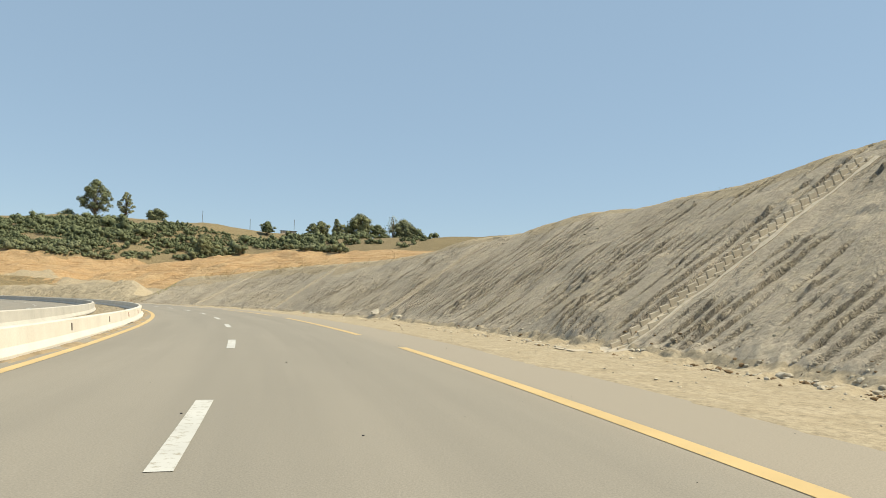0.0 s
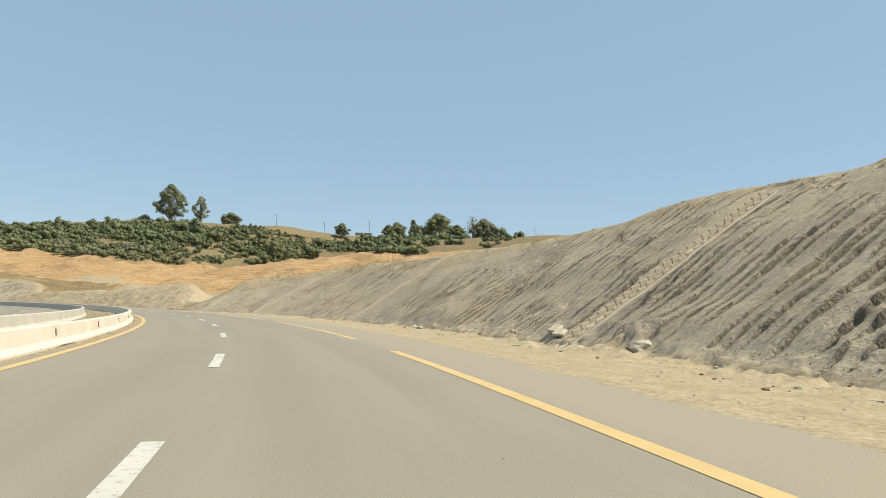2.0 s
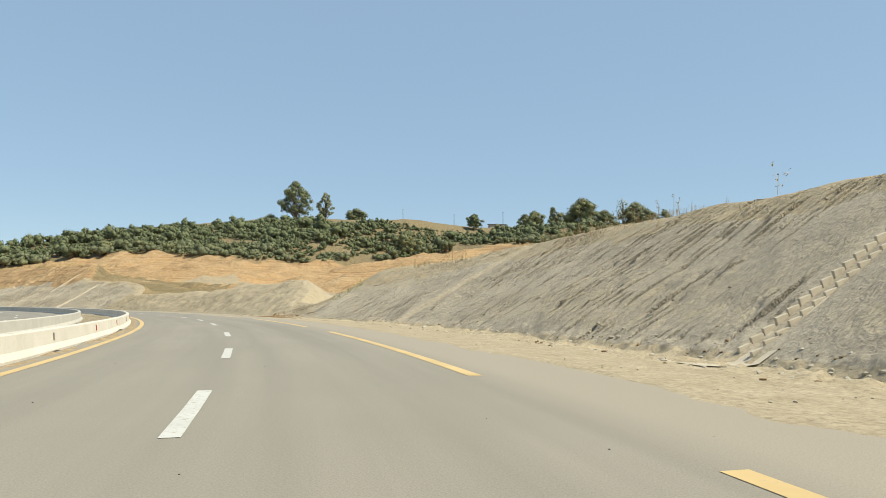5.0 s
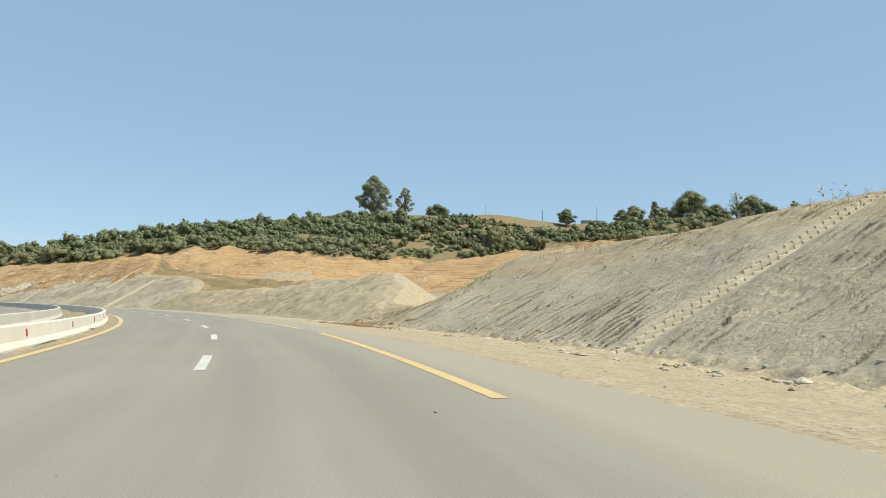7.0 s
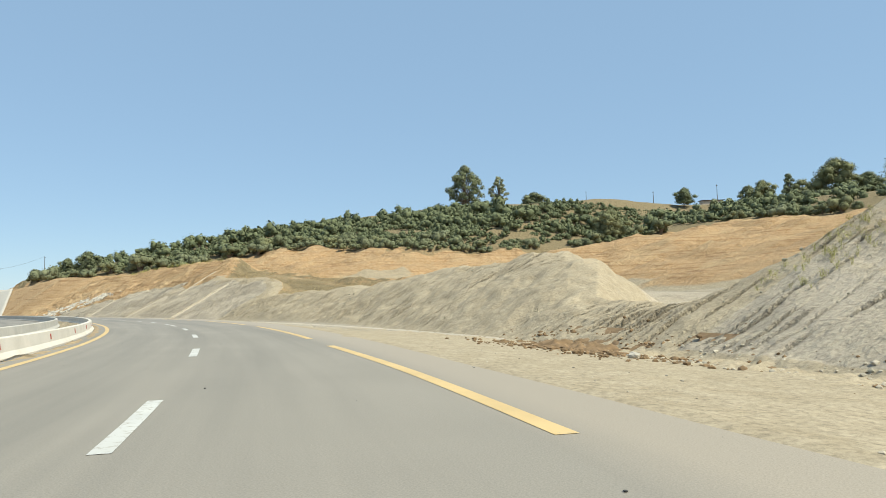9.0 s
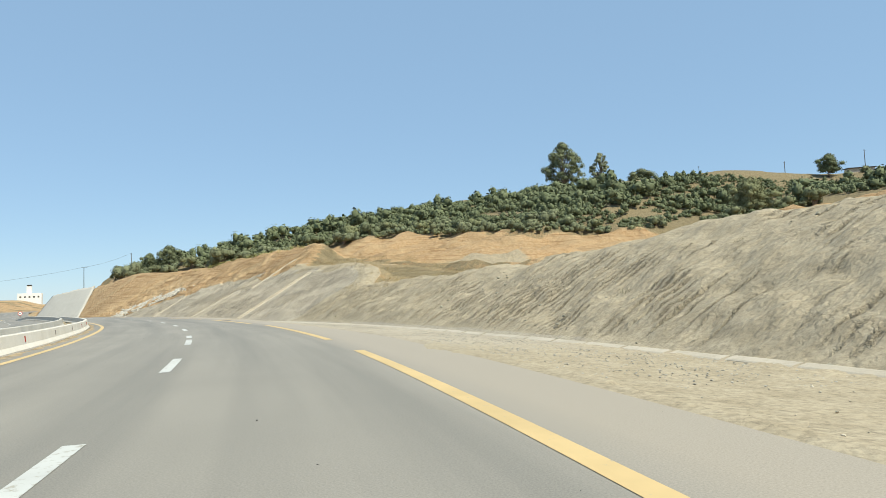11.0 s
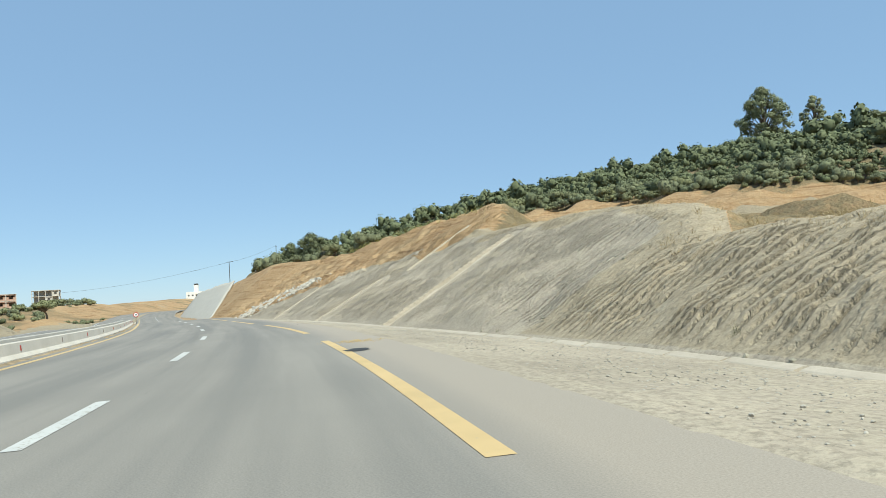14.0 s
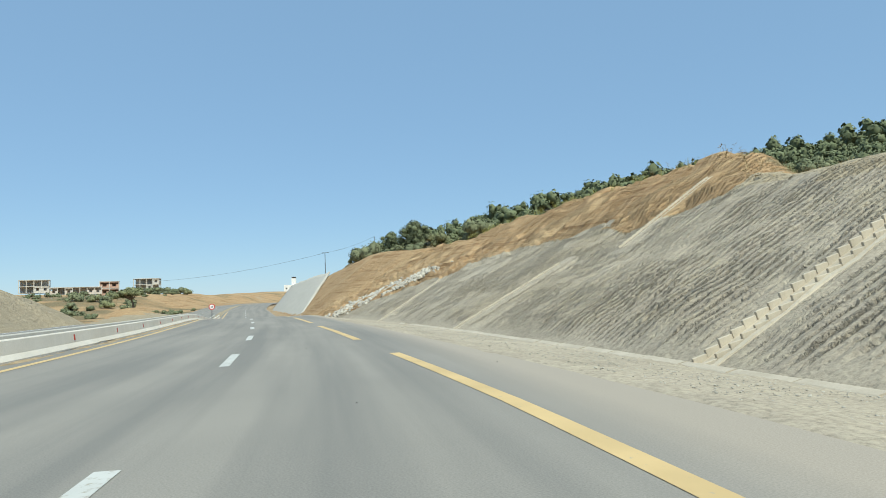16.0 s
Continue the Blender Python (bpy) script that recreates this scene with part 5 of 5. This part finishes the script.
# ---------------------------------------------------------------- poles and the wire
def pole(s, d, height, label, arm=False, z=None):
    x, y = (float(v) for v in on_road(s, d))
    z = float(land_z(np.array([s]), np.array([d]))[0]) if z is None else z
    root = thing("lamp_post" if arm else "utility_pole", pose(x, y, z), label, "lamp post" if arm else "pole")
    part("shaft", limb_mesh("shaft", [[((0, 0, -0.6), 0.17), ((0, 0, height * 0.5), 0.14), ((0, 0, height), 0.11)]], DARK_METAL if arm else WOOD_POLE), root)
    if arm:
        part("arm", box_mesh("arm", (2.6, 0.22, 0.18), DARK_METAL, 0.02), root, m=pose(0.6, 0, height, 0, 0, 60))
    else:
        part("insulator", box_mesh("insulator", (0.9, 0.12, 0.12), WOOD_POLE, 0.02), root, m=pose(0, 0, height - 0.5, 0, 0, 30))
    return x, y, z + height


pole(346, 287, 15.5, "dark timber utility pole on the bare hilltop")
pole(290.2, 260.8, 8.0, "dark timber utility pole above the scrub")
pole(268.7, 271.3, 10.8, "dark timber utility pole beside a hut")
def rise_to(s, d, top):
    return top - float(land_z(np.array([s]), np.array([d]))[0])


top_c = pole(493.2, 44.2, rise_to(493.2, 44.2, 26.9), "dark timber utility pole above the clay cutting")
top_d = pole(479.0, 24.6, rise_to(479.0, 24.6, 19.8), "thin lamp post above the sprayed concrete wall", True)
pole(430, 118, 9, "dark timber utility pole behind the scrub")


def wire(a, b, sag):
    cu = bpy.data.curves.new("wire", "CURVE")
    cu.dimensions, cu.bevel_depth = "3D", 0.035
    sp = cu.splines.new("POLY")
    sp.points.add(16)
    for k in range(17):
        f = k / 16
        p = Vector(a).lerp(Vector(b), f)
        sp.points[k].co = (p.x, p.y, p.z - sag * 4 * f * (1 - f), 1)
    cu.materials.append(DARK_METAL)
    tagged(new("overhead_wire", cu), "thin black overhead wire between poles", "wire", "overhead wires")


wire(top_c, top_d, 0.8)
wire(top_d, (*[float(v) for v in on_road(560, -70)], 14.0), 2.5)

# ---------------------------------------------------------------- buildings far off
PLASTER = plain("grey_render", (0.52, 0.45, 0.38), 0.9, vary=0.15, scale=0.8)
BRICK = plain("red_block", (0.42, 0.27, 0.20), 0.9, vary=0.2, scale=0.8)
SLAB = plain("raw_concrete", (0.50, 0.465, 0.41), 0.9, vary=0.15, scale=0.8)
DARK = plain("unlit_interior", (0.05, 0.045, 0.04), 0.9, vary=0.2)
WHITE_WALL = plain("white_wash", (0.72, 0.70, 0.66), 0.85, vary=0.06, scale=0.6)


def shell_house(place, turn, width, depth, storeys, wall_mat, label, name="unfinished_house", fill=0.6, seed=1, storey=3.3, ends=False):
    """A concrete frame with slabs, columns and walls pierced by openings."""
    rnd = random.Random(seed)
    root = thing(name, pose(*place, 0, 0, turn), label, "house")
    for k in range(storeys + 1):
        grow = 0.5 if k == storeys else 0.25
        part("floor_slab", box_mesh("floor_slab", (width + grow, depth + grow, 0.3), SLAB, 0.03), root, m=pose(0, 0, k * storey))
    bays = max(2, int(width / 3.2))
    for k in range(storeys):
        for j in range(bays + 1):
            for side in (-1, 1):
                part("column", box_mesh("column", (0.35, 0.35, storey - 0.3), SLAB), root, m=pose(-width / 2 + j * width / bays, side * (depth / 2 - 0.1), k * storey + storey / 2))
        part("back_wall", box_mesh("back_wall", (width * 0.94, 0.2, storey - 0.3), wall_mat), root, m=pose(0, depth * 0.12, k * storey + storey / 2))
        for j in range(bays):
            if rnd.random() > fill:
                continue
            w = width / bays - 0.36
            xc = -width / 2 + (j + 0.5) * width / bays
            for side in (-1, 1):
                yy = side * (depth / 2 - 0.12)
                part("wall_panel", box_mesh("wall_panel", (w, 0.2, 0.95), wall_mat), root, m=pose(xc, yy, k * storey + 0.63))
                part("wall_panel", box_mesh("wall_panel", (w, 0.2, 0.5), wall_mat), root, m=pose(xc, yy, k * storey + storey - 0.4))
                for e in (-1, 1):
                    part("wall_panel", box_mesh("wall_panel", (w * 0.28, 0.2, 1.15), wall_mat), root, m=pose(xc + e * w * 0.36, yy, k * storey + 1.68))
    for side in (-1, 1) if ends else ():
        part("end_wall", box_mesh("end_wall", (0.2, depth - 0.5, storeys * storey - 0.3), wall_mat), root, m=pose(side * (width / 2 - 0.2), 0, storeys * storey / 2))
    return root


def far_place(az, dist, z):
    """A place by bearing and distance from the last bend."""
    a = radians(az)
    return (-127.2 - dist * math.sin(a), 161.6 + dist * math.cos(a), z)


shell_house(far_place(87.7, 420, 11.3), 84, 13.5, 10, 2, SLAB, "two-storey raw concrete house frame on the hillside", fill=0.3, seed=2)
shell_house(far_place(85.1, 420, 9.9), 86, 24, 10, 1, PLASTER, "long single-storey pale shell with concrete roof", fill=0.5, seed=3, storey=3.9)
shell_house(far_place(82.9, 426, 9.2), 82, 9.5, 9, 2, BRICK, "two-storey red brick shell behind the leaning tree", fill=0.8, seed=4, storey=3.8, ends=True)
shell_house(far_place(80.3, 420, 7.8), 74, 13.0, 10, 3, SLAB, "three-storey raw concrete house frame beside a tree", fill=0.45, seed=5)
farm = thing("white_farm", pose(-927.5, 464.9, 13.2, 0, 0, 60), "white farm building with a square tower on the hill", "building")
part("wall", box_mesh("wall", (24, 12, 14), WHITE_WALL, 0.05), farm, m=pose(0, 0, 3.2))
part("tower", box_mesh("tower", (5.0, 5.0, 12), WHITE_WALL, 0.05), farm, m=pose(-1, 0, 12.4))
part("tower_cap", box_mesh("tower_cap", (4.6, 4.6, 1.8), DARK, 0.05), farm, m=pose(-1, 0, 19.2))
for k in range(5):
    part("window", box_mesh("window", (1.8, 0.1, 1.8), DARK), farm, m=pose(-9 + 4.5 * k, -6.04, 6.0))
hx, hy = (float(v) for v in on_road(267.1, 260.7))
hz0 = float(land_z(np.array([267.1]), np.array([260.7]))[0])
hut = thing("hut", pose(hx, hy, hz0, 0, 0, 25), "low dark hut with a flat roof on the hilltop", "hut")
part("wall", box_mesh("wall", (9, 5, 2.4), PLASTER, 0.03), hut, m=pose(0, 0, 1.1))
part("roof", box_mesh("roof", (10, 6, 0.25), DARK, 0.03), hut, m=pose(0, 0, 2.45, 4, 0, 0))
part("door", box_mesh("door", (1.1, 0.08, 1.9), DARK), hut, m=pose(0.8, -2.53, 1.0))

# scrub on the land across the road
ra = random.Random(41)
for s, d, k in ((452, -38, 0.9), (446, -43, 1.0), (458, -47, 1.2), (466, -52, 1.1), (476, -50, 1.2), (470, -60, 1.2), (484, -64, 1.0), (440, -36, 0.8), (425, -22, 0.55), (431, -22, 0.65), (437, -21, 0.5), (455, -19, 0.5),
                (520, -47, 1.3), (528, -51, 1.4), (534, -44, 1.2), (545, -50, 1.5), (552, -42, 1.2), (560, -47, 1.5), (516, -54, 1.1), (600, 6, 1.2), (620, 12, 1.3), (640, 25, 1.2), (500, -58, 0.9), (506, -70, 0.8), (400, -46, 0.8), (408, -50, 0.9), (414, -47, 0.75), (420, -55, 1.0), (428, -50, 0.8), (434, -58, 0.9), (410, -60, 0.9), (424, -64, 1.0),
                (440, -66, 0.9), (430, -72, 0.8), (392, -42, 0.5), (404, -38, 0.6), (412, -40, 0.6), (450, -70, 1.0), (462, -78, 1.1), (436, -45, 0.7), (444, -52, 0.9), (433, -27, 0.6), (438, -25, 0.5)):
    plant("roadside_bush", BUSHES[ra.randrange(6)], s, d, k, "grey-green bush on the dry land across the road", "bush", "bushes across the road", ra.uniform(0, 360), 0.3, 0.9)

vs, fs, ns, n = [], [], [], 0
for _ in range(230):
    s, d = ra.uniform(392, 520), -ra.uniform(40, 130)
    if fbm(np.array(s / 20), np.array(d / 20), 3, 92) < -0.15 or s < 412 and d > -46:
        continue
    x, y = (float(v) for v in on_road(s, d))
    co, fa, no = thin_data[ra.randrange(5)]
    a, k = ra.uniform(0, 6.3), ra.uniform(0.3, 0.95)
    rot = np.array([[math.cos(a), -math.sin(a), 0], [math.sin(a), math.cos(a), 0], [0, 0, 1]])
    per_vertex = np.zeros_like(co)
    per_vertex[fa.ravel()] = no
    vs.append(co @ rot.T * (k, k, 0.8 * k) + (x, y, float(land_z(np.array([s]), np.array([d]))[0]) - 0.3))
    ns.append(per_vertex @ rot.T)
    fs.append(fa + n)
    n += len(co)
tagged(new("low_shrubs", soft_mesh("low_shrubs", np.concatenate(vs), np.concatenate(fs), np.concatenate(ns), LEAF)), "low grey-green shrubs on the dry land across the road", "shrubs", kind="stuff")

# ---------------------------------------------------------------- speed sign on the median
sx, sy = (float(v) for v in on_road(326, -6.4))
sz = float(road_z(np.array([326.0]))[0])
sign = thing("road_sign", pose(sx, sy, sz, 0, 0, math.degrees(np.interp(326, SPINE_S, SPINE_TH))), "round red-rimmed road sign on a grey post", "sign")
SIGN_WHITE, SIGN_RED, SIGN_BLACK = plain("sign_white", (0.75, 0.74, 0.72), 0.5, vary=0.05), plain("sign_red", (0.45, 0.04, 0.03), 0.5, vary=0.08), plain("sign_black", (0.03, 0.03, 0.03), 0.5)


def disc(name, radius, thick, mat):
    bm = bmesh.new()
    bmesh.ops.create_cone(bm, cap_ends=True, segments=32, radius1=radius, radius2=radius, depth=thick)
    me = bpy.data.meshes.new(name)
    bm.to_mesh(me)
    bm.free()
    me.materials.append(mat)
    return me


part("post", limb_mesh("post", [[((0, 0.05, -0.4), 0.05), ((0, 0.05, 2.6), 0.05)]], DARK_METAL), sign)
part("rim", disc("rim", 0.45, 0.03, SIGN_RED), sign, m=pose(0, 0, 2.3, 90, 0, 0))
part("face", disc("face", 0.33, 0.02, SIGN_WHITE), sign, m=pose(0, -0.016, 2.3, 90, 0, 0))
for off in (-0.1, 0.1):
    part("figure_bar", box_mesh("figure_bar", (0.11, 0.012, 0.26), SIGN_BLACK), sign, m=pose(off, -0.03, 2.3))
